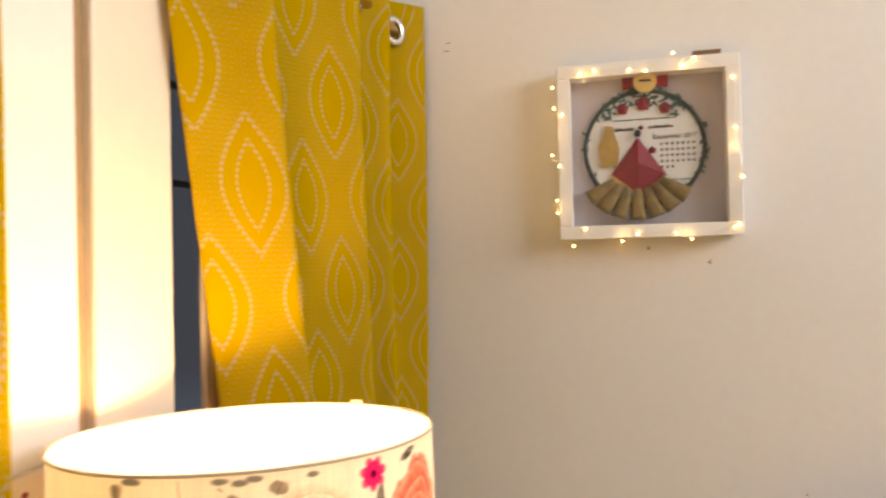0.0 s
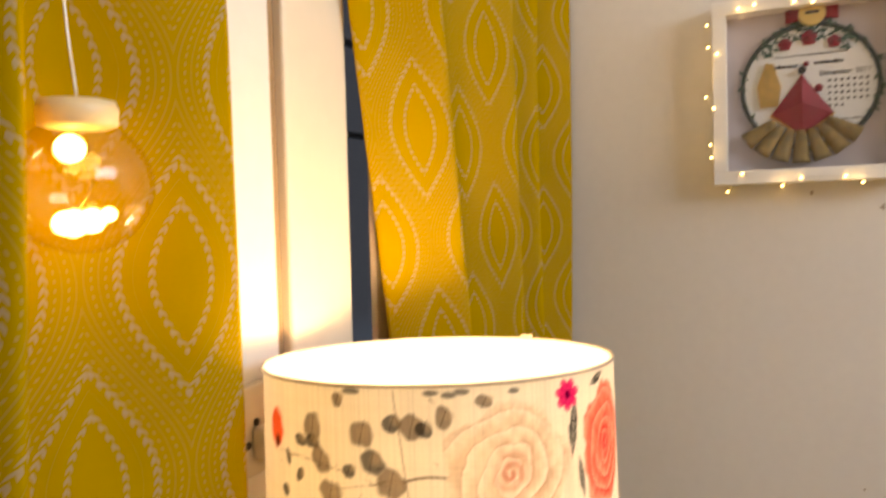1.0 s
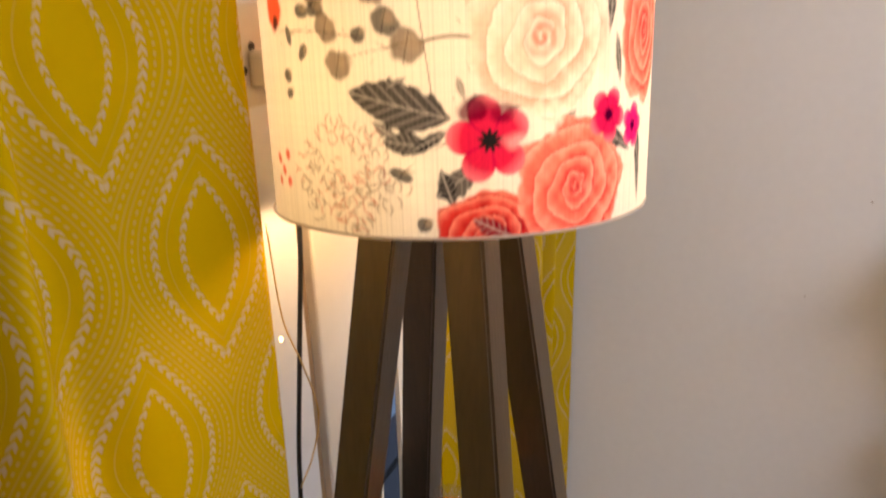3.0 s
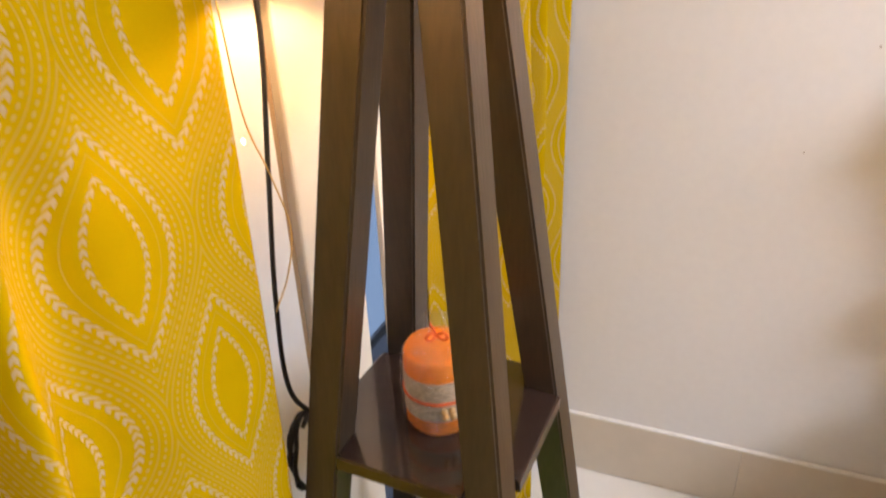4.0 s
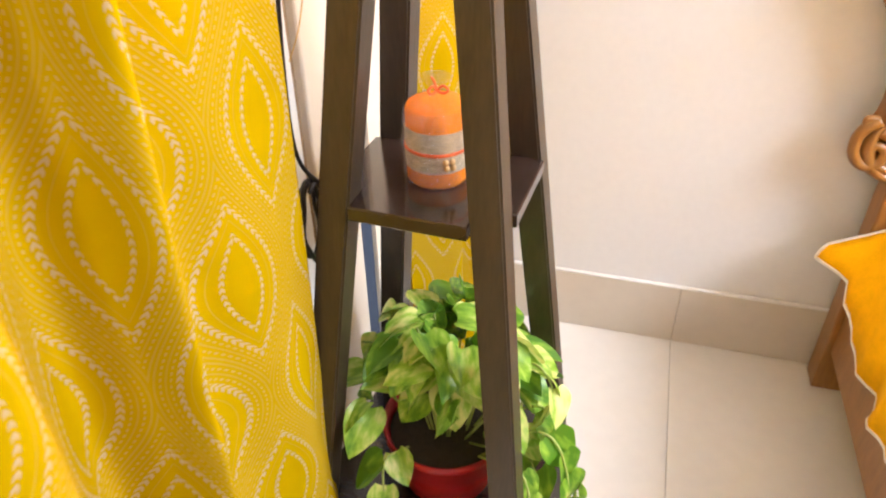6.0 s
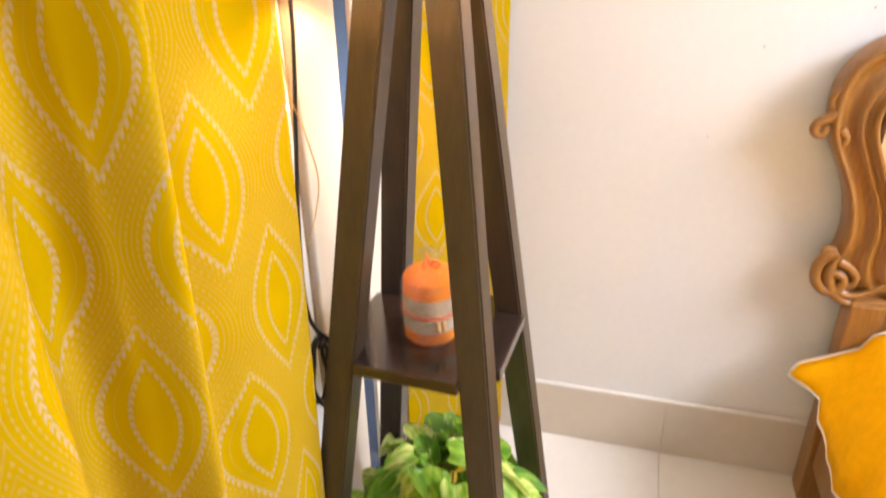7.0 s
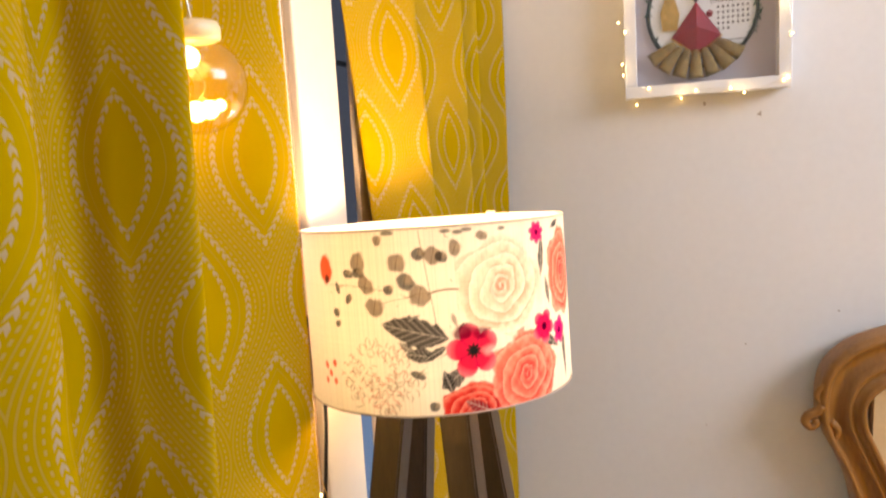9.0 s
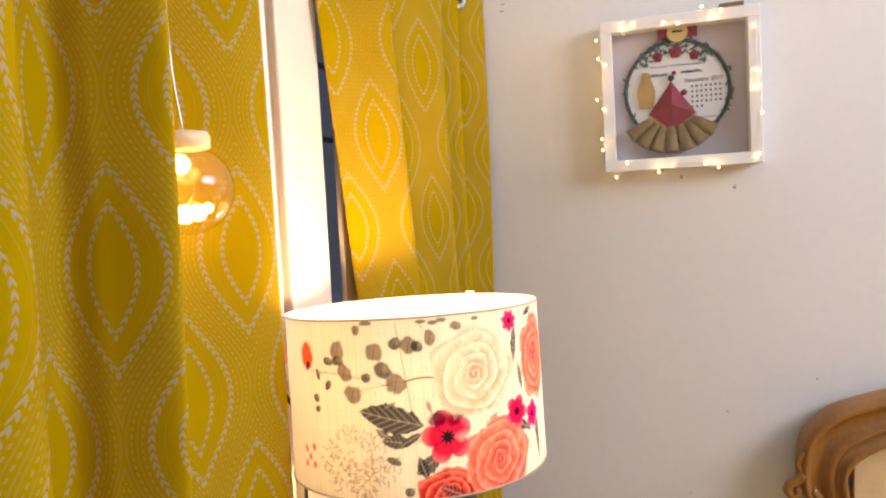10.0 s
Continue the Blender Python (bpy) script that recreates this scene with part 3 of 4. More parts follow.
        blob(-46.1 + o, 1.2152, 0.020, 0.009, (0.88, 0.36, 0.24), 0.4, 0.5, 0.3, 0.8)
        blob(-28.9 + o, 1.2364, 0.009, 0.020, (0.88, 0.42, 0.30), 0.35, 0.2, 0.3, 0.8)
        leaf(-94.4 + o, 1.214, -69.1 + o, 1.199, 0.0139, dark, 0.95)
        leaf(-85.9 + o, 1.1883, -74.2 + o, 1.1846, 0.0076, dark, 0.95)
        leaf(-84.4 + o, 1.2155, -79.1 + o, 1.2209, 0.0024, dark, 0.95)
        leaf(-88.2 + o, 1.1981, -81.9 + o, 1.1889, 0.0042, dark, 0.8)
        leaf(-79.0 + o, 1.1825, -70.1 + o, 1.1931, 0.0042, dark, 0.95)
        leaf(-73.3 + o, 1.1576, -63.7 + o, 1.1728, 0.0083, dark, 0.9)
        leaf(-72.0 + o, 1.1729, -69.0 + o, 1.1527, 0.0056, dark, 0.95)
        leaf(-65.7 + o, 1.2029, -60.6 + o, 1.2108, 0.0056, dark, 0.95)
        leaf(-67.7 + o, 1.2211, -65.9 + o, 1.2079, 0.0028, grey, 0.8)
        leaf(-41.1 + o, 1.1937, -37.4 + o, 1.2011, 0.0031, grey, 0.85)
        leaf(-35.5 + o, 1.1971, -15.0 + o, 1.174, 0.0056, dark, 0.95)
        leaf(-57.0 + o, 1.2021, -52.5 + o, 1.2047, 0.0024, dark, 0.95)
        leaf(-55.1 + o, 1.1341, -47.9 + o, 1.1546, 0.0049, dark, 0.95)
        leaf(-52.7 + o, 1.1559, -61.0 + o, 1.1522, 0.0042, dark, 0.95)
        rose(-61.0 + o, 1.1378, 0.0229, (0.66, 0.04, 0.03), (0.30, 0.005, 0.015), (0.92, 0.38, 0.26), (0.2, 0.0, 0.01), 1.3)
        rose(-37.1 + o, 1.1587, 0.0389, (0.86, 0.20, 0.13), (0.62, 0.035, 0.035), (0.95, 0.50, 0.38), (0.55, 0.02, 0.04), 1.0)
        leaf(-64.7 + o, 1.1457, -54.3 + o, 1.1339, 0.0056, (0.20, 0.0, 0.015), 0.85)
        posy(-60.3 + o, 1.1875, 0.0245, (0.70, 0.02, 0.07), dark, 5, 0.5)
        blob(-64.2 + o, 1.2035, 0.010, 0.007, (0.13, 0.0, 0.02), 0.85, 0.3, 0.35, 0.35)
        blob(-57.7 + o, 1.2015, 0.008, 0.006, (0.13, 0.0, 0.02), 0.7, 0.1, 0.35, 0.4)
        blob(-54.1 + o, 1.1866, 0.0085, 0.006, (0.95, 0.55, 0.50), 0.6, 0.2, 0.3, 0.6)
        posy(-26.4 + o, 1.1966, 0.0165, (0.68, 0.015, 0.10), (0.05, 0.0, 0.02), 5, 1.1)
        posy(-13.9 + o, 1.1883, 0.0145, (0.78, 0.02, 0.20), (0.1, 0.0, 0.04), 5, 0.1)
        posy(-28.1 + o, 1.2804, 0.0110, (0.78, 0.03, 0.18), (0.12, 0.0, 0.04), 7, 0.2)
        blob(-120.6 + o, 1.2602, 0.0100, 0.0150, (0.80, 0.10, 0.02), 0.95, 0.0, 0.2, 0.25)
        blob(-120.3 + o, 1.2518, 0.0045, 0.0055, dark, 0.85, 0.0, 0.3, 0.4)
        for d, zz in ((-125.3, 1.1738), (-119.3, 1.1769), (-122.5, 1.1668), (-119.6, 1.1607), (-125.7, 1.1595)):
            blob(d + o, zz, 0.0035, 0.0042, (0.75, 0.09, 0.04), 0.85, d, 0.35, 0.35)
        for d, zz in ((-67.8, 1.2887), (-63.6, 1.2872), (-60.1, 1.2889), (-45.9, 1.2873), (-89.9, 1.2899), (-12.9, 1.2847)):
            blob(d + o, zz, 0.006, 0.0022, dark, 0.75, 0.0, 0.4, 0.4)
        stroke(-78.0 + o, 1.2898, -73.5 + o, 1.2113, 0.00045, (0.16, 0.12, 0.08), 0.8)
    return np.clip(col * weave[..., None], 0, 1)


def shade_cloth():
    me = bpy.data.meshes.new("shade_cloth")
    a = np.arange(NU) / NU * 2 * math.pi - math.pi
    zs = np.linspace(Z0, Z1, NV + 1)
    co = np.zeros((NV + 1, NU, 3))
    wob = R + 0.0006 * np.sin(3 * a) + 0.0004 * np.sin(11 * a)
    co[..., 0], co[..., 1], co[..., 2] = wob * np.cos(a), wob * np.sin(a), zs[:, None]
    i = (np.arange(NV)[:, None] * NU + np.arange(NU)[None, :])
    j = (np.arange(NV)[:, None] * NU + (np.arange(NU)[None, :] + 1) % NU)
    me.from_pydata(co.reshape(-1, 3).tolist(), [], np.stack([i, j, j + NU, i + NU], -1).reshape(-1, 4).tolist())
    rgba = np.ones(((NV + 1) * NU, 4), np.float32)
    rgba[:, :3] = shade_print().reshape(-1, 3)
    me.color_attributes.new("print", "FLOAT_COLOR", "POINT").data.foreach_set("color", rgba.ravel())
    me.polygons.foreach_set("use_smooth", np.ones(len(me.polygons), bool))
    me.materials.append(M_SHADE)
    ob = new("shade_cloth", me)
    return ob


shade = thing("shade")
shade.parent = lamp_ob
ZC = (Z0 + Z1) / 2
shade.matrix_local = Matrix.Translation((0, 0, ZC)) @ Matrix.Rotation(radians(4.6), 4, (-0.87, -0.48, 0)) @ Matrix.Translation((0, 0, -ZC))
sc = shade_cloth()
sc.parent = shade
lin = part("shade_lining", lathe([(R - 0.0016, Z0 + 0.001), (R - 0.0016, Z1 - 0.001)], 96, cap=False), M_LINING, shade, "white inner lining", smooth=True)
sc["label"] = "cream cloth printed with roses and dark leaves"
for z in (Z0 + 0.001, Z1 - 0.0015):
    part("rim", tube([((R + 0.0006) * math.cos(k * math.pi / 48), (R + 0.0006) * math.sin(k * math.pi / 48), z) for k in range(97)], 0.0008, 6), M_BINDING, shade, smooth=True)
for k in range(3):
    a = k * 2.094 + 0.6
    part("spoke", tube([(0.02 * math.cos(a), 0.02 * math.sin(a), 1.172), (R * math.cos(a), R * math.sin(a), 1.172)], 0.0015, 6), M_STEEL, shade)
part("clip", boxes((-0.006, 0.006, -R - 0.001, -R + 0.001, Z1 - 0.004, Z1 + 0.003), bevel=0.0006), M_BINDING, shade).matrix_local = pose(0, 0, 0, 0, 0, 165)
part("cord", tube(spline([(0.004, -0.030, 1.15), (0.0105, -0.037, 1.11), (0.0215, -0.037, 1.036), (0.0355, -0.040, 0.939), (0.044, -0.050, 0.87), (0.046, -0.060, 0.80)]), 0.0022, 6), M_BLACK, lamp_ob, "thin black lamp cord", smooth=True)

# ---- candle on the shelf ----
can = tagged(thing("candle", pose(0.669, -0.797, 0.797, 0, 0, 24) @ Matrix.Diagonal((0.84, 0.84, 1.0, 1.0))), "orange pillar candle wrapped in clear film on the shelf", "candle")
part("wax", lathe([(0.029, 0.0), (0.0325, 0.004), (0.0325, 0.067), (0.030, 0.071), (0.012, 0.0735)], 40), M_WAX, can, "orange wax", smooth=True)
part("jute_wrap", lathe([(0.0327, 0.016), (0.0333, 0.0165), (0.0333, 0.0525), (0.0327, 0.053)], 48, cap=False), M_JUTE, can, "coarse beige jute wrap")
part("cord_band", lathe([(0.0334, 0.032), (0.0345, 0.033), (0.0345, 0.0345), (0.0334, 0.0355)], 48, cap=False), M_ORANGE, can, "thin orange cord")
for k, (x, z) in enumerate(((0.004, 0.028), (0.011, 0.028), (0.005, 0.0225), (0.012, 0.0225))):
    b = lathe([(0.0012, -0.003), (0.0031, -0.0012), (0.0031, 0.0012), (0.0012, 0.003)], 10)
    part("bead", b, M_BEAD, can, smooth=True).matrix_local = pose(x, -math.sqrt(0.0355 ** 2 - x * x), z)
film = lathe([(0.0335, 0.0005), (0.0365, 0.008), (0.0355, 0.02), (0.0372, 0.036), (0.0358, 0.05), (0.036, 0.062), (0.033, 0.069), (0.02, 0.0765), (0.0075, 0.0815), (0.006, 0.084), (0.011, 0.0885), (0.017, 0.0935)], 40, cap=False)
rnd = random.Random(3)
for v in film.verts:
    f = 1 + rnd.uniform(-0.03, 0.03)
    v.co.x *= f
    v.co.y *= f
part("film", film, M_FILM, can, "crinkled clear wrapping film").visible_shadow = False
for s in (-1, 1):
    part("bow", tube(spline([(0, -0.006, 0.083), (s * 0.005, -0.013, 0.089), (s * 0.010, -0.015, 0.086), (s * 0.006, -0.012, 0.082), (0, -0.007, 0.083)]), 0.0011, 6), M_ORANGE, can, "orange ribbon bow", smooth=True)
part("bow", tube(spline([(0, -0.007, 0.083), (-0.003, -0.011, 0.092), (-0.006, -0.009, 0.096)]), 0.0011, 6), M_ORANGE, can, smooth=True)

# ---- potted plant ----
PX, PY, PZ = LX + 0.008, LY - 0.032, 0.39
plant = tagged(thing("potted_plant", pose(PX, PY, PZ)), "trailing money plant in a red plastic pot", "plant")
part("pot", lathe([(0.050, 0.0), (0.053, 0.003), (0.064, 0.045), (0.069, 0.078), (0.073, 0.079), (0.074, 0.092), (0.071, 0.092), (0.067, 0.08)], 48, cap=False), M_POT, plant, "red plastic pot", smooth=True)
part("pot_base", lathe([(0.0495, 0.001), (0.05, 0.004)], 32), M_POT, plant)
part("soil", lathe([(0.066, 0.078), (0.05, 0.083), (0.01, 0.086)], 24), M_SOIL, plant)


def leaf_mesh(name, bend, fold):
    """A heart-shaped leaf, curled and folded along its midrib, tip towards +y, one unit long."""
    me = bpy.data.meshes.new(name)
    verts, faces = [], []
    rows, cols = 10, 6
    for i in range(rows + 1):
        q = i / rows
        w = 0.43 * math.sin(math.pi * min(1, q * 0.92 + 0.08) ** 0.72) ** 0.8 if q < 1 else 0.0
        for j in range(cols + 1):
            p = (j / cols * 2 - 1) * w
            y = q - 0.10 * abs(j / cols * 2 - 1) ** 2 * (1 - q)
            zz = fold * abs(p) - bend * q * q + 0.015 * math.sin(q * 9 + j)
            verts.append((p, y, zz))
    for i in range(rows):
        for j in range(cols):
            a = i * (cols + 1) + j
            faces.append((a, a + 1, a + cols + 2, a + cols + 1))
    me.from_pydata(verts, [], faces)
    me.materials.append(M_LEAF)
    me.polygons.foreach_set("use_smooth", np.ones(len(me.polygons), bool))
    return me


LEAVES = [leaf_mesh("leaf", b, f) for b, f in ((0.25, 0.35), (0.5, 0.25), (0.1, 0.5), (0.7, 0.15))]
rnd = random.Random(11)


def put_leaf(place, out, size, droop):
    """One leaf at place, pointing out and drooping."""
    d = Vector((out[0], out[1], 0))
    d = d.normalized() if d.length > 1e-3 else Vector((0, -1, 0))
    y = (d * math.cos(droop) + Vector((0, 0, -math.sin(droop)))).normalized()
    side = Vector((-d.y, d.x, 0)) * -1
    z = side.cross(y).normalized()
    m = Matrix((side, y, z)).transposed().to_4x4()
    ob = new("leaf", rnd.choice(LEAVES))
    ob.parent = plant
    ob.matrix_local = Matrix.Translation(place) @ m @ pose(0, 0, 0, 0, rnd.uniform(-35, 35), rnd.uniform(-20, 20)) @ Matrix.Scale(size, 4)


for n in range(135):
    a = rnd.uniform(0, 2 * math.pi)
    k = rnd.random() ** 0.6
    if k > 0.62 and abs((a + math.pi / 2 + math.pi) % (2 * math.pi) - math.pi) < 0.75:
        k *= 0.6
    rr = 0.098 * k
    hgt = 0.108 + 0.122 * math.sqrt(max(0, 1 - k ** 4)) * rnd.uniform(0.75, 1.1) + rnd.uniform(-0.015, 0.015)
    base = Vector((rr * math.cos(a), rr * math.sin(a), hgt))
    put_leaf(base, (math.cos(a + rnd.uniform(-0.7, 0.7)), math.sin(a + rnd.uniform(-0.7, 0.7))), rnd.uniform(0.030, 0.052), rnd.uniform(-0.35, 1.1))
    if n % 3 == 0:
        st = tube(spline([(rr * 0.35 * math.cos(a), rr * 0.35 * math.sin(a), 0.08), (rr * 0.7 * math.cos(a), rr * 0.7 * math.sin(a), hgt * 0.8), base]), 0.0013, 5)
        part("stem", st, M_STEM, plant, smooth=True)
VINES = ([(0.06, -0.03, 0.12), (0.12, -0.045, 0.15), (0.145, -0.05, 0.10), (0.15, -0.055, 0.04)],
         [(0.05, -0.05, 0.10), (0.10, -0.075, 0.12), (0.115, -0.085, 0.05), (0.105, -0.09, -0.02)],
         [(0.05, -0.04, 0.09), (0.095, -0.05, 0.13), (0.125, -0.06, 0.06), (0.135, -0.07, -0.02), (0.115, -0.08, -0.06)],
         [(0.05, 0.0, 0.10), (0.11, -0.01, 0.15), (0.145, -0.03, 0.08), (0.15, -0.04, 0.0), (0.135, -0.05, -0.07)],
         [(-0.03, -0.05, 0.09), (-0.045, -0.085, 0.10), (-0.04, -0.10, 0.04), (-0.03, -0.105, -0.03)],
         [(0.04, 0.02, 0.12), (0.09, 0.0, 0.20), (0.118, -0.02, 0.19), (0.112, -0.03, 0.15)])
for v in VINES:
    pts = spline(v, 6)
    part("vine", tube(pts, 0.0016, 6, taper=0.6), M_STEM, plant, "thin pale green trailing stem", smooth=True)
    for i in range(3, len(pts), 3):
        o = Vector((pts[i].x, pts[i].y, 0)) + Vector((rnd.uniform(-0.06, 0.06), rnd.uniform(-0.06, 0.06), 0))
        put_leaf(pts[i], o, rnd.uniform(0.035, 0.055), rnd.uniform(0.5, 1.5))

# ---- curtains ----


def curtain(name, low, high, z0, z1, label, sway=0.0, za=0.55, zb=1.5):
    """Cloth hung in folds: a smooth line of (y, x) near the floor that turns into another at the top."""
    a, b = [np.array([(p.x, p.y) for p in spline([(y, x, 0) for y, x in line], 14)]) for line in (low, high)]
    step = np.hypot(*np.diff(b, axis=0).T)
    u = np.r_[0, np.cumsum(step)] * 1.05
    nz = 70
    me = bpy.data.meshes.new(name)
    verts, uv = [], []
    for k in range(nz + 1):
        q = k / nz
        w = min(1, max(0, (q * (z1 - z0) + z0 - za) / (zb - za)))
        line = a * (1 - w) + b * w
        for i, (y, x) in enumerate(line):
            verts.append((x + 0.0025 * math.sin(9 * q + i * 0.21), y + sway * (q - 0.5) + 0.002 * math.sin(7 * q + i * 0.13), z0 + q * (z1 - z0)))
            uv.append((u[i], verts[-1][2]))
    n = len(a)
    faces = [(k * n + i, k * n + i + 1, (k + 1) * n + i + 1, (k + 1) * n + i) for k in range(nz) for i in range(n - 1)]
    me.from_pydata(verts, [], faces)
    layer = me.uv_layers.new(name="cloth")
    flat = np.array(uv)[np.array(faces).ravel()].ravel()
    layer.data.foreach_set("uv", flat)
    me.polygons.foreach_set("use_smooth", np.ones(len(me.polygons), bool))
    me.materials.append(M_CURTAIN)
    top = thing(name)
    cloth = new("cloth", me)
    cloth.parent = top
    cloth.modifiers.new("thick", "SOLIDIFY").thickness = 0.0012
    tagged(top, label, "curtain", "window curtains")
    return top


NEAR_LO = [(-1.95, 0.60), (-1.82, 0.55), (-1.70, 0.62), (-1.57, 0.55), (-1.45, 0.62), (-1.36, 0.55), (-1.27, 0.575), (-1.20, 0.618), (-1.165, 0.575), (-1.115, 0.528), (-1.095, 0.56), (-1.076, 0.602), (-1.045, 0.555), (-1.005, 0.550), (-0.965, 0.566), (-0.92, 0.577), (-0.883, 0.572)]
NEAR_HI = [(-1.95, 0.59), (-1.82, 0.54), (-1.70, 0.60), (-1.57, 0.54), (-1.45, 0.61), (-1.36, 0.54), (-1.26, 0.555), (-1.178, 0.612), (-1.13, 0.555), (-1.068, 0.520), (-1.05, 0.552), (-1.030, 0.590), (-1.008, 0.545), (-0.99, 0.517), (-0.963, 0.527), (-0.923, 0.558), (-0.884, 0.582)]
FAR_LO = [(-0.495, 0.527), (-0.465, 0.562), (-0.425, 0.592), (-0.392, 0.556), (-0.355, 0.527), (-0.305, 0.56), (-0.27, 0.60), (-0.24, 0.56), (-0.21, 0.525), (-0.18, 0.56), (-0.155, 0.59), (-0.12, 0.535), (-0.075, 0.55), (-0.028, 0.60)]
FAR_HI = [(-0.655, 0.524), (-0.62, 0.556), (-0.580, 0.590), (-0.545, 0.556), (-0.49, 0.522), (-0.415, 0.560), (-0.355, 0.598), (-0.31, 0.56), (-0.265, 0.522), (-0.215, 0.56), (-0.18, 0.585), (-0.14, 0.53), (-0.085, 0.545), (-0.028, 0.60)]
near = curtain("curtain", NEAR_LO, NEAR_HI, 0.03, 1.98, "yellow curtain with white leaf-chain pattern, drawn in folds")
far = curtain("curtain", FAR_LO, FAR_HI, 0.03, 1.84, "yellow curtain with white leaf-chain pattern, pulled into the corner", za=0.9, zb=1.65)


def eyelet(parent, y, x, z, turn):
    bm = bmesh.new()
    rings = [[bm.verts.new(((0.019 + 0.0065 * math.cos(p * math.pi / 4)) * math.cos(q * math.pi / 16), 0.0035 * math.sin(p * math.pi / 4), (0.019 + 0.0065 * math.cos(p * math.pi / 4)) * math.sin(q * math.pi / 16))) for p in range(8)] for q in range(32)]
    for q in range(32):
        for p in range(8):
            bm.faces.new((rings[q][p], rings[q][(p + 1) % 8], rings[(q + 1) % 32][(p + 1) % 8], rings[(q + 1) % 32][p]))
    part("eyelet", bm, M_STEEL, parent, "chrome eyelet ring", smooth=True).matrix_local = pose(x, y, z, 0, 0, turn)


eyelet(far, -0.082, 0.562, 1.787, 60)
for y, x in ((-0.25, 0.553), (-0.40, 0.553), (-0.54, 0.574)):
    eyelet(far, y, x + 0.004, 1.787, 90)
rod = tagged(thing("curtain_rod"), "brass-coloured metal curtain rod above the window", "curtain rod")
part("pole", tube([(0.558, -2.1, 1.79), (0.558, -0.07, 1.79)], 0.0095, 16), M_GOLD, rod, smooth=True)
part("finial", lathe([(0.0095, 0.0), (0.014, 0.003), (0.014, 0.012), (0.008, 0.02)], 16), M_GOLD, rod).matrix_local = pose(0.558, -0.07, 1.79, -90)
for y in (-0.15, -1.15):
    part("bracket", boxes((WX, 0.565, y - 0.006, y + 0.006, 1.775, 1.783)), M_GOLD, rod)

# ---- hanging globe of string lights ----
GX, GY, GZ = 0.562, -0.979, 1.422
globe = tagged(thing("globe_light", pose(GX, GY, GZ)), "clear hanging globe with glowing warm string lights inside", "light")
part("glass_globe", lathe([(0.013, 0.031)] + [(0.035 * math.sin(a), 0.035 * math.cos(a) - 0.002) for a in np.linspace(0.36, 3.05, 18)], 32, cap=False), M_GLOBE, globe, "clear glass globe", smooth=True).visible_shadow = False
part("cap", lathe([(0.014, 0.027), (0.019, 0.029), (0.0195, 0.037), (0.018, 0.041), (0.006, 0.0425)], 32), M_CAP, globe, "pale plastic cap", smooth=True)
for x, y, z, r in ((-0.002, -0.004, 0.017, 0.0075), (0.001, -0.006, -0.021, 0.0072), (-0.008, -0.004, -0.021, 0.0065), (0.010, -0.003, -0.020, 0.0065), (0.015, 0.003, -0.017, 0.004)):
    part("led", lathe([(r * math.sin(a) + 1e-4, r * math.cos(a)) for a in np.linspace(0.1, 3.04, 9)], 14), M_LED, globe, "glowing warm bead", smooth=True).matrix_local = pose(x, y, z)
part("inner_wire", tube(spline([(0, 0, 0.03), (-0.004, 0.004, 0.012), (0.006, 0.0, -0.004), (-0.004, -0.003, -0.02), (0.01, -0.002, -0.022)]), 0.0005, 5), M_GOLD, globe)
part("hanging_wire", tube(spline([(0, 0, 0.042), (-0.006, 0.0, 0.10), (-0.004, -0.002, 0.22), (-0.004, 0, 0.36)]), 0.0007, 5), M_CLEARWIRE, globe, "thin clear wire", smooth=True)
lamp("globe_glow", "POINT", 0.06, (1.0, 0.55, 0.16), pose(GX + 0.001, GY - 0.004, GZ - 0.018), radius=0.012)

# fairy wire that hangs along the curtain edge
fw = tagged(thing("fairy_wire"), "thin golden fairy light wire hanging beside the curtain", "string light")
part("wire", tube(spline([(0.568, -0.862, 1.13), (0.570, -0.858, 1.06), (0.577, -0.850, 1.02), (0.580, -0.840, 0.975), (0.576, -0.846, 0.94), (0.570, -0.858, 0.915)]), 0.0006, 5), M_GOLD, fw, smooth=True)
part("led", lathe([(0.0001, -0.002), (0.0016, 0), (0.0001, 0.002)], 10), M_LED, fw).matrix_local = pose(0.570, -0.862, 1.045)

# ---- socket board and cable ----
sock = tagged(thing("switch_board"), "pale wall switch board with sockets and a red indicator", "switch")
part("plate", boxes((WX, WX + 0.010, -0.885, -0.762, 1.195, 1.268), bevel=0.002), M_PLATE, sock)
for y in (-0.865, -0.835):
    part("switch", boxes((WX + 0.009, WX + 0.015, y - 0.010, y + 0.010, 1.215, 1.25), bevel=0.0015), M_WHITE, sock)
for y, z in ((-0.795, 1.238), (-0.806, 1.222), (-0.784, 1.222)):
    part("socket_hole", lathe([(0.0032, 0), (0.0032, 0.0015)], 12), M_BLACK, sock).matrix_local = pose(WX + 0.0095, y, z, 0, 90, 0)
part("indicator", lathe([(0.0022, 0), (0.0022, 0.002)], 10), M_RED, sock).matrix_local = pose(WX + 0.0095, -0.812, 1.255, 0, 90, 0)
cab = tagged(thing("power_cable"), "black power cable hanging from the socket, coiled at its end", "cable")
part("cord", tube(spline([(WX + 0.012, -0.79, 1.215), (0.545, -0.795, 1.17), (0.550, -0.800, 1.10), (0.547, -0.812, 1.0), (0.547, -0.828, 0.90), (0.552, -0.835, 0.82), (0.567, -0.815, 0.778)]), 0.0021, 8), M_BLACK, cab, smooth=True)
loop = []
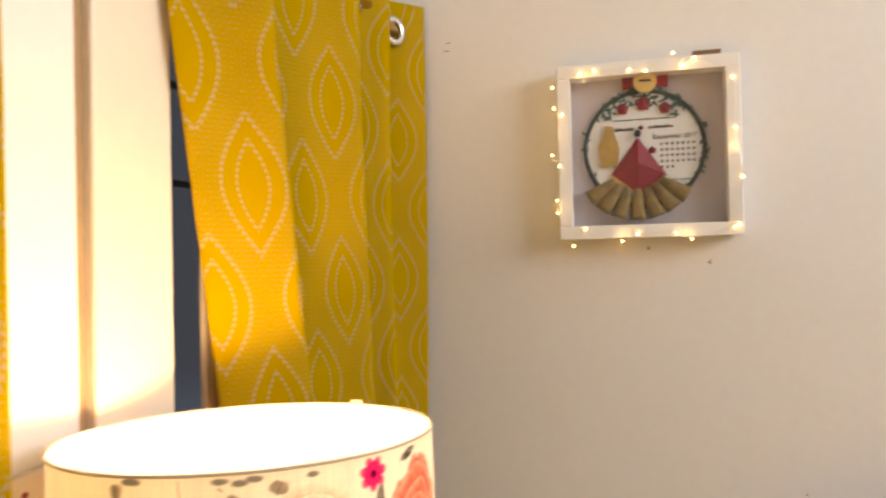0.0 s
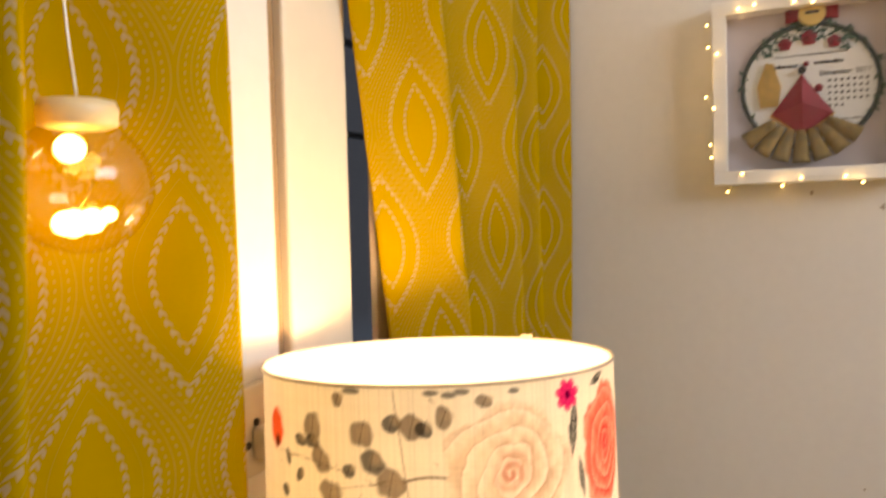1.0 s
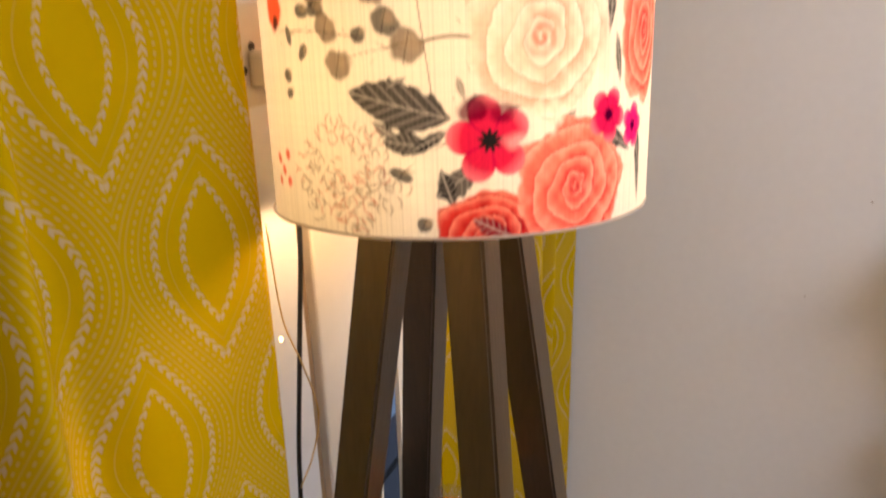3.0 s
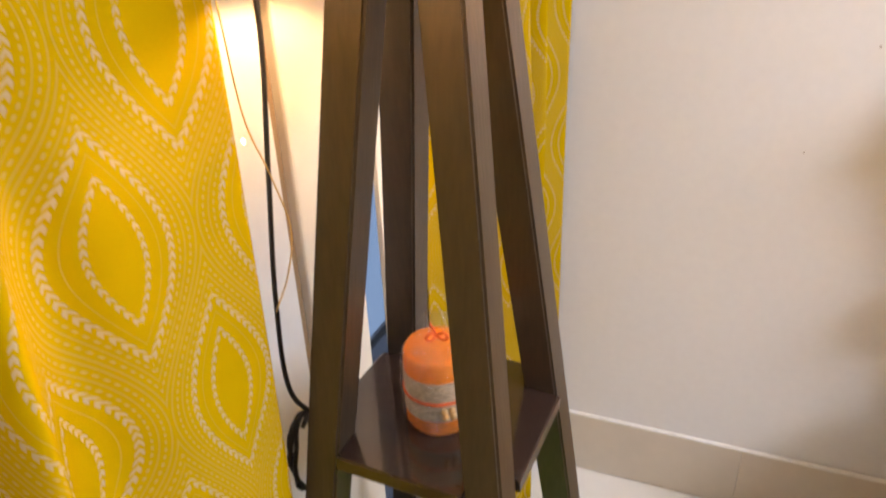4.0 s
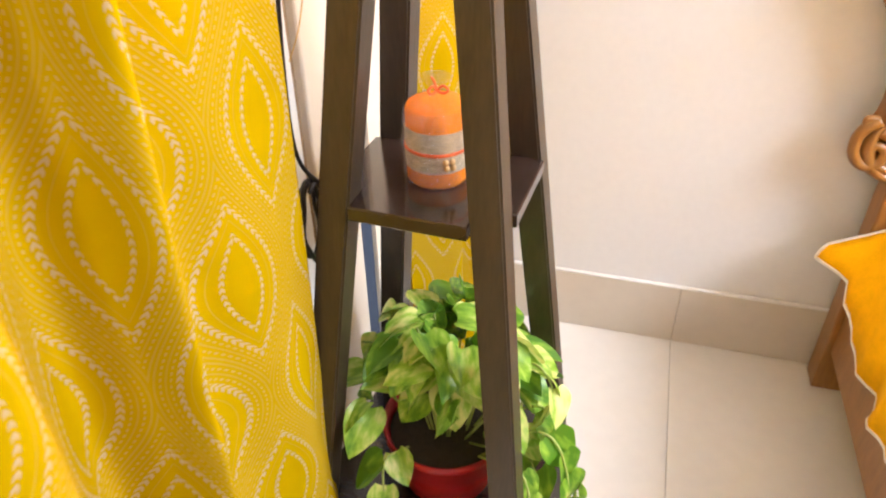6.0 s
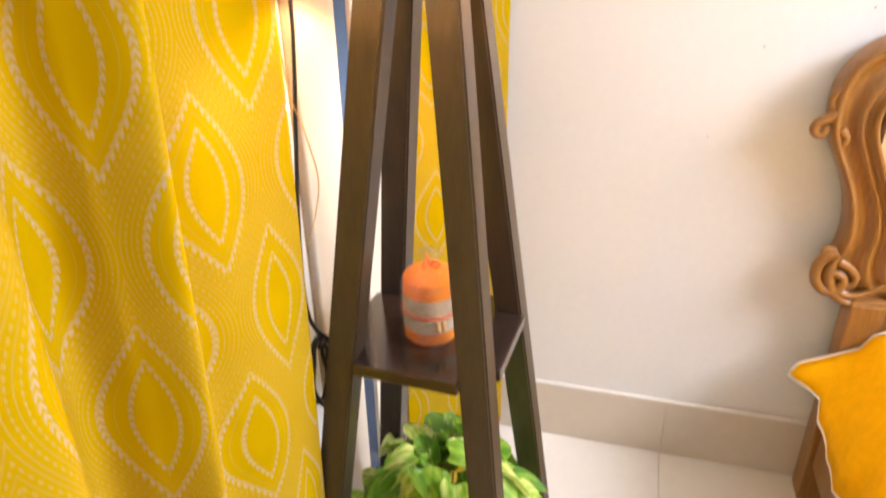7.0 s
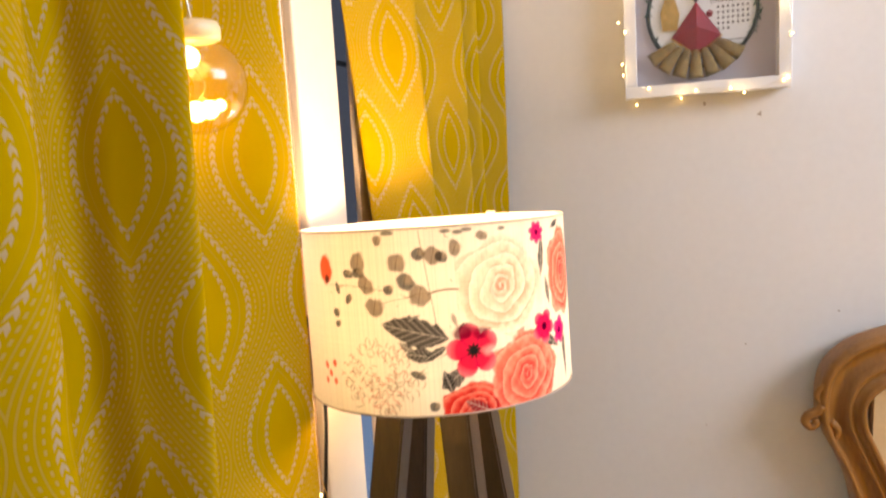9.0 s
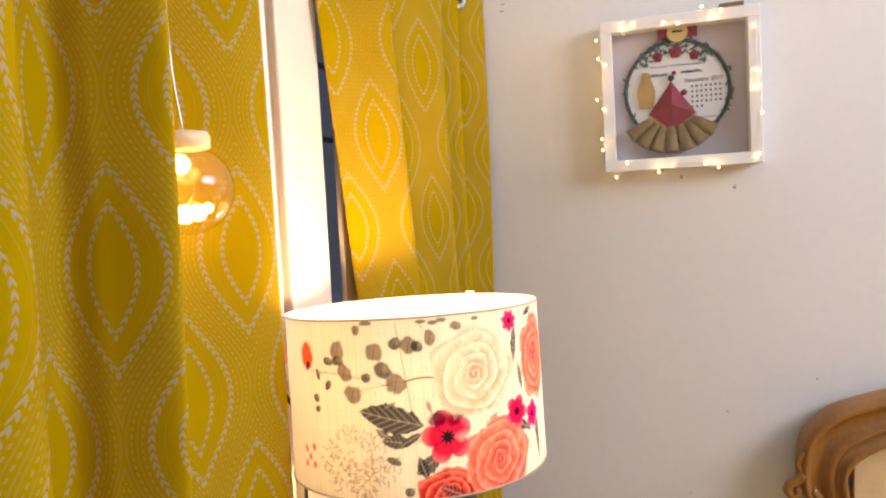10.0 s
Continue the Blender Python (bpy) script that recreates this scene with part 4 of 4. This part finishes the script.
for k in range(90):
    a = k / 89 * 2 * math.pi * 3.3
    loop.append((0.554 + 0.004 * math.sin(a * 0.37) + 0.003 * k / 89, -0.832 + (0.020 + 0.003 * math.sin(k)) * math.cos(a), 0.752 + (0.040 + 0.004 * math.sin(k * 0.4)) * math.sin(a)))
part("coil", tube(loop, 0.0021, 6), M_BLACK, cab, "coiled black cable", smooth=True)
part("plug", boxes((WX + 0.010, WX + 0.034, -0.802, -0.776, 1.208, 1.236), bevel=0.004), M_PLATE, cab, "pale plug")

# ---- picture box on the wall ----
FX0, FX1, FZ0, FZ1, FD = 0.830, 1.1135, 1.433, 1.7185, 0.042
pic = tagged(thing("picture_frame", pose((FX0 + FX1) / 2, 0, (FZ0 + FZ1) / 2, 0, -0.9, 0)), "white shadow-box frame holding a decorated round plaque", "picture frame")
hw, hh, fb = (FX1 - FX0) / 2, (FZ1 - FZ0) / 2, 0.0215
for r in ((-hw, hw, -FD, -0.004, hh - fb, hh), (-hw, hw, -FD, -0.004, -hh, -hh + fb), (-hw, -hw + fb, -FD, -0.004, -hh + fb, hh - fb), (hw - fb, hw, -FD, -0.004, -hh + fb, hh - fb)):
    part("frame_side", boxes(r, bevel=0.0012), M_WHITE, pic)
part("backing", boxes((-hw + fb - 0.001, hw - fb + 0.001, -0.010, -0.005, -hh + fb - 0.001, hh - fb + 0.001)), M_BACKING, pic, "pale lilac-grey backing card")
gl = part("glass", boxes((-hw + fb, hw - fb, -FD + 0.004, -FD + 0.006, -hh + fb, hh - fb)), M_GLASS, pic, "clear front glass")
gl.visible_shadow = False
part("hook_tag", boxes((0.075, 0.118, -0.018, -0.014, hh - 0.002, hh + 0.013)), M_TAG, pic, "brown hanging tag")
PC = Vector((-0.004, 0.0, 0.004))
PR = 0.094


def disc(r, y0, y1, n=64):
    bm = bmesh.new()
    a = [bm.verts.new((r * math.cos(2 * math.pi * k / n), y0, r * math.sin(2 * math.pi * k / n))) for k in range(n)]
    b = [bm.verts.new((r * math.cos(2 * math.pi * k / n), y1, r * math.sin(2 * math.pi * k / n))) for k in range(n)]
    for k in range(n):
        bm.faces.new((a[k], a[(k + 1) % n], b[(k + 1) % n], b[k]))
    bm.faces.new(b[::-1])
    bm.faces.new(a)
    return bm


part("plaque", disc(PR, -0.0105, -0.015), M_PLAQUE, pic, "white round card plaque").location = PC
wreath = bmesh.new()
tube([(PR * math.cos(k * math.pi / 40), -0.016, PR * math.sin(k * math.pi / 40)) for k in range(81)], 0.0036, 8, wreath)
part("wreath_ring", wreath, M_WREATH, pic, "dark twig ring").location = PC
rnd = random.Random(5)
sprig = bmesh.new()
for k in range(130):
    a = rnd.uniform(0, 2 * math.pi)
    if k > 50:
        a = rnd.uniform(0.7, 2.45)
    r = PR + rnd.uniform(-0.006, 0.006) - (rnd.uniform(0.0, 0.022) if k > 50 else 0)
    c = Vector((r * math.cos(a), -0.019, r * math.sin(a)))
    t = rnd.uniform(0, 6.28)
    d, n = Vector((math.cos(t), -0.2, math.sin(t))) * 0.0062, Vector((-math.sin(t), 0, math.cos(t))) * 0.0022
    vs = [sprig.verts.new(c + q) for q in (-d, n, d, -n)]
    sprig.faces.new(vs)
tagged(part("sprigs", sprig, M_SPRIG, pic, "small dark green leaves"), kind="stuff").location = PC


def rosette(x, z, r, m):
    bm = lathe([(r, 0.0), (r * 0.95, 0.002), (r * 0.6, 0.003), (r * 0.55, 0.0015), (r * 0.25, 0.004), (0.0004, 0.0042)], 14)
    for v in bm.verts:
        a = math.atan2(v.co.y, v.co.x)
        f = 1 + 0.12 * math.sin(5 * a)
        v.co.x, v.co.y = v.co.x * f, v.co.y * f
    part("flower", bm, m, pic, "small red flower").matrix_local = Matrix.Translation(PC) @ pose(x, -0.017, z, 90)


for x, z, r in ((-0.033, 0.066, 0.0095), (0.0, 0.073, 0.0115), (0.034, 0.064, 0.0095), (0.013, -0.004, 0.006), (-0.004, 0.034, 0.004)):
    rosette(x, z, r, M_RED)
for s in (-1, 1):
    bm = boxes((0.008, 0.036, -0.020, -0.014, -0.011, 0.013), bevel=0.002)
    for v in bm.verts:
        v.co.z *= 0.55 + 0.45 * (v.co.x - 0.008) / 0.028
        v.co.x *= s
    if s < 0:
        bmesh.ops.reverse_faces(bm, faces=bm.faces[:])
    part("bow_wing", bm, M_RED, pic, "red ribbon bow").location = PC + Vector((0.004, 0, 0.108))
part("medallion", disc(0.0185, -0.019, -0.026, 40), M_MEDAL, pic, "round gold medallion").location = PC + Vector((0.004, 0, 0.108))
part("medallion_mark", boxes((-0.009, 0.009, -0.0270, -0.0262, -0.002, 0.002)), M_INK, pic).location = PC + Vector((0.004, 0, 0.109))
# lines of small writing and a month table
rnd = random.Random(8)
for x0, x1, z, h in ((-0.047, 0.052, 0.047, 0.0022), (-0.050, -0.016, 0.030, 0.0055), (0.008, 0.047, 0.032, 0.0055), (0.035, 0.083, -0.054, 0.0022)):
    n, x = 0, x0
    bm = bmesh.new()
    while x < x1:
        w = rnd.uniform(0.002, 0.005)
        box(bm, x, min(x + w, x1), -0.0158, -0.0152, z, z + h * rnd.uniform(0.6, 1.0))
        x += w + 0.0012
    part("line_of_writing", bm, M_INK, pic).location = PC
for r in range(5):
    for c in range(7):
        if r == 4 and c > 2:
            continue
        part("date_mark", boxes((0.026 + c * 0.0083, 0.0295 + c * 0.0083, -0.0158, -0.0152, 0.004 - r * 0.0095, 0.0078 - r * 0.0095)), M_INK, pic).location = PC
font = bpy.data.curves.new("month_text", "FONT")
font.body, font.size, font.extrude = "December 2017", 0.0105, 0.0002
txt = new("month_text_curve", font)
bpy.context.view_layer.update()
tm = bpy.data.meshes.new_from_object(txt.evaluated_get(bpy.context.evaluated_depsgraph_get()))
bpy.data.objects.remove(txt)
tm.materials.clear()
tm.materials.append(M_INK)
mt = new("month_text", tm)
mt.parent = pic
mt.matrix_local = Matrix.Translation(PC) @ pose(0.014, -0.0156, 0.0145, 90)
# plain cut-out shapes: gold figure shape, red cloth kite and a fan of gold bells
bm = bmesh.new()
prof = [(-0.014, -0.03), (0.012, -0.03), (0.016, 0.0), (0.009, 0.022), (0.006, 0.036), (-0.006, 0.038), (-0.011, 0.022), (-0.018, 0.002)]
f = bm.faces.new([bm.verts.new((x, -0.0165, z)) for x, z in prof])
ext = bmesh.ops.extrude_face_region(bm, geom=[f])
bmesh.ops.translate(bm, vec=(0, -0.004, 0), verts=[v for v in ext["geom"] if isinstance(v, bmesh.types.BMVert)])
part("gold_shape", bm, M_GOLD, pic, "flat gold cut-out").location = PC + Vector((-0.055, 0, 0.002))
bm = bmesh.new()
prof = [(0.0, 0.034), (0.010, 0.018), (0.044, -0.030), (0.0, -0.062), (-0.044, -0.028), (-0.010, 0.018)]
top = bm.verts.new((0, -0.030, -0.012))
vs = [bm.verts.new((x, -0.018, z)) for x, z in prof]
for k in range(6):
    bm.faces.new((vs[k], vs[(k + 1) % 6], top))
bm.faces.new(vs[::-1])
part("red_cloth", bm, M_RED, pic, "folded red cloth with gold edging").location = PC + Vector((-0.010, 0, -0.014))
part("gold_edging", tube([Vector((x, -0.0195, z)) for x, z in ((-0.044, -0.028), (0.0, -0.062), (0.044, -0.030))], 0.0015, 6), M_GOLD, pic).location = PC + Vector((-0.010, 0, -0.014))
part("dark_top", disc(0.0055, -0.018, -0.024, 20), M_BLACK, pic).location = PC + Vector((-0.010, 0, 0.024))
for k in range(7):
    a = radians(-90 + (k - 3) * 19)
    bm = lathe([(0.0055, 0.0), (0.0085, 0.012), (0.0125, 0.044), (0.0138, 0.051), (0.0105, 0.051)], 18)
    for v in bm.verts:
        v.co.y *= 0.55
    part("gold_bell", bm, M_GLITTER, pic, "glittering gold bell", smooth=True).matrix_local = Matrix.Translation(PC + Vector((-0.012 + 0.040 * math.cos(a) * 1.05, -0.022, -0.036 + 0.030 * math.sin(a)))) @ pose(0, 0, 0, 0, 90 - math.degrees(a), 0)

# fairy lights round the frame
fairy = tagged(thing("fairy_lights", pose((FX0 + FX1) / 2, 0, (FZ0 + FZ1) / 2, 0, -0.9, 0)), "warm white fairy lights wound round the white frame", "string light")
LEDS = [(-0.103, 0.128), (-0.080, 0.131), (-0.025, 0.128), (0.000, 0.124), (0.043, 0.150), (0.055, 0.128), (0.075, 0.138), (0.130, 0.104), (0.133, 0.025), (0.141, -0.052), (0.128, -0.130), (0.134, -0.126), (0.064, -0.147), (0.041, -0.137),
        (-0.018, -0.136), (-0.042, -0.147), (-0.100, -0.126), (-0.122, -0.153), (-0.145, -0.098), (-0.146, -0.077), (-0.140, -0.021), (-0.152, -0.001), (-0.134, 0.063), (-0.148, 0.079), (-0.149, 0.112)]
rnd = random.Random(2)
pts = []
for k, (x, z) in enumerate(LEDS):
    y = -FD - 0.003 if abs(x) < hw and abs(z) < hh else -rnd.uniform(0.012, FD)
    part("led", lathe([(0.0001, -0.0022), (0.0018, -0.001), (0.0021, 0.0005), (0.0001, 0.0024)], 10), M_LED, fairy, "glowing warm bead", smooth=True).matrix_local = pose(x, y, z)
    pts.append((x, y, z))
part("wire", tube(spline(pts + pts[:1], 5), 0.00045, 4), M_CLEARWIRE, fairy, "hair-thin silver wire", smooth=True)
for x, z in ((-0.10, 0.12), (0.06, 0.13), (0.13, 0.0), (0.06, -0.14), (-0.04, -0.14), (-0.145, -0.09), (-0.15, 0.03)):
    lamp("fairy_glow", "POINT", 0.009, (1.0, 0.66, 0.26), pose((FX0 + FX1) / 2 + x, -FD - 0.012, (FZ0 + FZ1) / 2 + z), radius=0.004)

# ---- bed ----
bed = tagged(thing("bed"), "carved honey-brown wooden bed with an upholstered headboard", "bed")
OUTER = [(1.62, 1.06), (1.45, 1.04), (1.36, 1.02), (1.28, 0.996), (1.229, 0.972), (1.195, 0.936), (1.182, 0.898), (1.180, 0.86), (1.183, 0.83), (1.197, 0.79), (1.215, 0.757), (1.236, 0.705), (1.248, 0.648), (1.246, 0.60), (1.232, 0.575), (1.228, 0.54), (1.245, 0.505), (1.28, 0.486), (1.33, 0.495), (1.40, 0.50), (1.62, 0.50)]
INNER = [(1.62, 0.96), (1.46, 0.95), (1.38, 0.935), (1.33, 0.92), (1.298, 0.903), (1.275, 0.885), (1.264, 0.868), (1.259, 0.851), (1.264, 0.817), (1.282, 0.775), (1.301, 0.731), (1.316, 0.70), (1.326, 0.672), (1.334, 0.645), (1.338, 0.62), (1.340, 0.59), (1.340, 0.57), (1.345, 0.555), (1.37, 0.55), (1.42, 0.55), (1.62, 0.55)]
OUTER, INNER = [[(x - 0.012, z) for x, z in line] for line in (OUTER, INNER)]
MIRROR = 2 * 1.98


def headboard_half(flip):
    bm = bmesh.new()
    o = [p for p in spline([(x, z, 0) for x, z in OUTER], 4)]
    i = [p for p in spline([(x, z, 0) for x, z in INNER], 4)]
    # a moulded section from the outer edge to the inner edge: bead, cove, ridge, bead
    sect = [(0.0, -0.020), (0.0, -0.062), (0.05, -0.074), (0.13, -0.078), (0.20, -0.070), (0.25, -0.060), (0.40, -0.056), (0.52, -0.062), (0.62, -0.072), (0.70, -0.066), (0.76, -0.058), (0.84, -0.072), (0.93, -0.078), (1.0, -0.066), (1.0, -0.020)]
    rows = []
    for a, b in zip(o, i):
        rows.append([bm.verts.new(((a.x + (b.x - a.x) * q), y, a.y + (b.y - a.y) * q)) for q, y in sect])
    if flip:
        for v in bm.verts:
            v.co.x = MIRROR - v.co.x
    for r0, r1 in zip(rows, rows[1:]):
        for k in range(len(sect) - 1):
            bm.faces.new((r0[k], r0[k + 1], r1[k + 1], r1[k]))
    bmesh.ops.recalc_face_normals(bm, faces=bm.faces[:])
    return bm


for flip in (False, True):
    ob = part("headboard_frame", headboard_half(flip), M_CARVED, bed, "carved honey-brown moulded frame", smooth=True)
bm = boxes((1.262, MIRROR - 1.262, -0.050, -0.024, 0.53, 0.965))
part("backrest", bm, M_CREAM, bed, "cream upholstered panel")
bm = boxes((1.60, MIRROR - 1.60, -0.074, -0.020, 0.955, 1.062), bevel=0.006)
part("crest_rail", bm, M_CARVED, bed)
for pts, r in (([(1.186, 0.86), (1.176, 0.848), (1.163, 0.840), (1.158, 0.828), (1.166, 0.818), (1.176, 0.824), (1.174, 0.834)], 0.0095), ([(1.188, 0.90), (1.176, 0.882), (1.180, 0.868), (1.188, 0.864)], 0.006), ([(1.192, 0.885), (1.184, 0.873), (1.190, 0.858)], 0.006),
               ([(1.245, 0.60), (1.228, 0.588), (1.217, 0.565), (1.220, 0.535), (1.240, 0.515), (1.262, 0.522), (1.266, 0.545), (1.250, 0.555), (1.240, 0.543)], 0.0115),
               ([(1.250, 0.58), (1.268, 0.57), (1.285, 0.553), (1.283, 0.535), (1.268, 0.530)], 0.009), ([(1.240, 0.60), (1.224, 0.602), (1.222, 0.588)], 0.008), ([(1.20, 0.83), (1.212, 0.815), (1.208, 0.80)], 0.008),
               ([(1.25, 0.52), (1.29, 0.51), (1.325, 0.53), (1.345, 0.555)], 0.008)):
    for fl in (False, True):
        q = [((MIRROR - x + 0.012) if fl else x - 0.012, -0.068, z) for x, z in pts]
        part("carved_scroll", tube(spline(q, 5), r, 10, taper=0.7), M_CARVED, bed, smooth=True)
for x0 in (1.275, MIRROR - 1.335):
    part("post", boxes((x0, x0 + 0.06, -0.085, -0.024, 0.0, 0.50), bevel=0.004), M_CARVED, bed)
    part("foot", boxes((x0, x0 + 0.06, -1.98, -1.92, 0.0, 0.30), bevel=0.004), M_CARVED, bed)
    part("side_rail", boxes((x0 + 0.012, x0 + 0.042, -1.92, -0.085, 0.10, 0.30), bevel=0.004), M_CARVED, bed)
part("head_panel", boxes((1.335, MIRROR - 1.335, -0.07, -0.03, 0.12, 0.53)), M_CARVED, bed)
part("mattress", boxes((1.325, MIRROR - 1.325, -1.91, -0.088, 0.24, 0.435), bevel=0.03), M_CREAM, bed, "mattress under the cover", smooth=True)


def bedspread():
    """A loose cover: over the mattress top, rounding the edge and hanging in waves at the side."""
    bm = bmesh.new()
    n, rows = 90, []
    for k in range(n + 1):
        q = k / n
        y = -0.093 - q * 1.80
        wave = 0.010 * math.sin(q * 46 + 1.2) + 0.006 * math.sin(q * 91) + 0.003 * math.sin(q * 173 + 2)
        corner = math.exp(-(q / 0.03) ** 2)
        drop = 0.255 + 0.012 * math.sin(q * 33 + 0.4) + 0.07 * math.exp(-(q / 0.07) ** 2)
        out = 1.278 - 0.075 * corner
        sec = [(2.61, 0.452), (1.60, 0.456 + wave * 0.4), (1.42, 0.462 + wave * 0.5), (1.36, 0.458 + 0.3 * wave), (1.325, 0.442), (1.305 + 0.3 * wave, 0.41), (out + 0.7 * wave, 0.36), (out - 0.012 + wave, 0.5 * (0.36 + drop)), (out - 0.018 + 1.2 * wave, drop)]
        rows.append([bm.verts.new((x, y, z)) for x, z in sec])
    for a, b in zip(rows, rows[1:]):
        for k in range(len(a) - 1):
            bm.faces.new((a[k], b[k], b[k + 1], a[k + 1]))
    edge = [r[-1].co.copy() for r in rows]
    front = [v.co.copy() for v in rows[0]]
    return bm, front, edge


cover = tagged(thing("bedspread"), "orange-yellow bedspread with white piping hanging over the bed", "bedspread")
bm, front, edge = bedspread()
ob = part("cloth", bm, M_SPREAD, cover, smooth=True)
ob.modifiers.new("thick", "SOLIDIFY").thickness = 0.003
part("piping", tube(front[3:] + edge, 0.0045, 6), M_PIPING, cover, "white edge piping", smooth=True)
rnd = random.Random(4)
for x, y in ((1.42, -0.25), (1.52, -0.55), (1.38, -0.85)):
    for k in range(5):
        a = k * 1.2566
        part("printed_flower", disc(0.012, 0, 0.0012, 12), M_BLUEPRINT, cover, "pale blue printed petal").matrix_local = pose(x + 0.016 * math.cos(a), y + 0.016 * math.sin(a), 0.466, 90)

# ---- skirting and floor tiles ----
skirt = tagged(new("baseboard"), "beige tile skirting with a pale top edge", "baseboard", kind="structure")
for a, b in zip([WX, 0.985, 1.585, 2.185, 2.785, 3.385], [0.985, 1.585, 2.185, 2.785, 3.385, 4.08]):
    part("skirting_tile", boxes((a + 0.0004, b - 0.0004, -0.011, 0.0, 0.0, 0.150), bevel=0.0004), M_SKIRT, skirt)
part("top_bead", tube([(WX, -0.008, 0.151), (1.2, -0.0085, 0.1515), (2.0, -0.008, 0.151), (4.08, -0.008, 0.151)], 0.0045, 6), M_BEADING, skirt, "rough white filler bead")
for a, b in zip([-0.745, -1.345, -1.945, -2.545, -3.145, -4.08], [-0.749, -0.745, -1.345, -1.945, -2.545, -3.145]):
    if b - a > 0.05:
        part("skirting_tile", boxes((WX, WX + 0.011, a + 0.0008, b - 0.0008, 0.0, 0.150), bevel=0.0008), M_SKIRT, skirt)

# specks and scuffs on the picture wall
for k, (x, z, w, h) in enumerate(((0.972, 1.413, 0.004, 0.006), (1.07, 1.388, 0.002, 0.009), (1.066, 1.39, 0.004, 0.003), (0.628, 1.768, 0.010, 0.002), (0.632, 1.782, 0.008, 0.002), (1.21, 1.02, 0.003, 0.003), (1.05, 0.95, 0.003, 0.003), (0.98, 0.78, 0.002, 0.002))):
    part("speck", boxes((x, x + w, -0.0006, 0.001, z, z + h)), M_SPECK, wall_n, "small brown mark")

T = 0.6
for i in range(-1, 6):
    for j in range(0, 7):
        x0, x1 = max(WX, 0.985 + (i - 1) * T), min(4.08, 0.985 + i * T)
        y0, y1 = max(-4.08, -0.011 - (j + 1) * T), -0.011 - j * T
        if x1 - x0 < 0.02 or y1 - y0 < 0.02:
            continue
        part("tile", boxes((x0 + 0.0006, x1 - 0.0006, y0 + 0.0006, y1 - 0.0006, -0.006, 0.0), bevel=0.0005), M_FLOOR, floor)
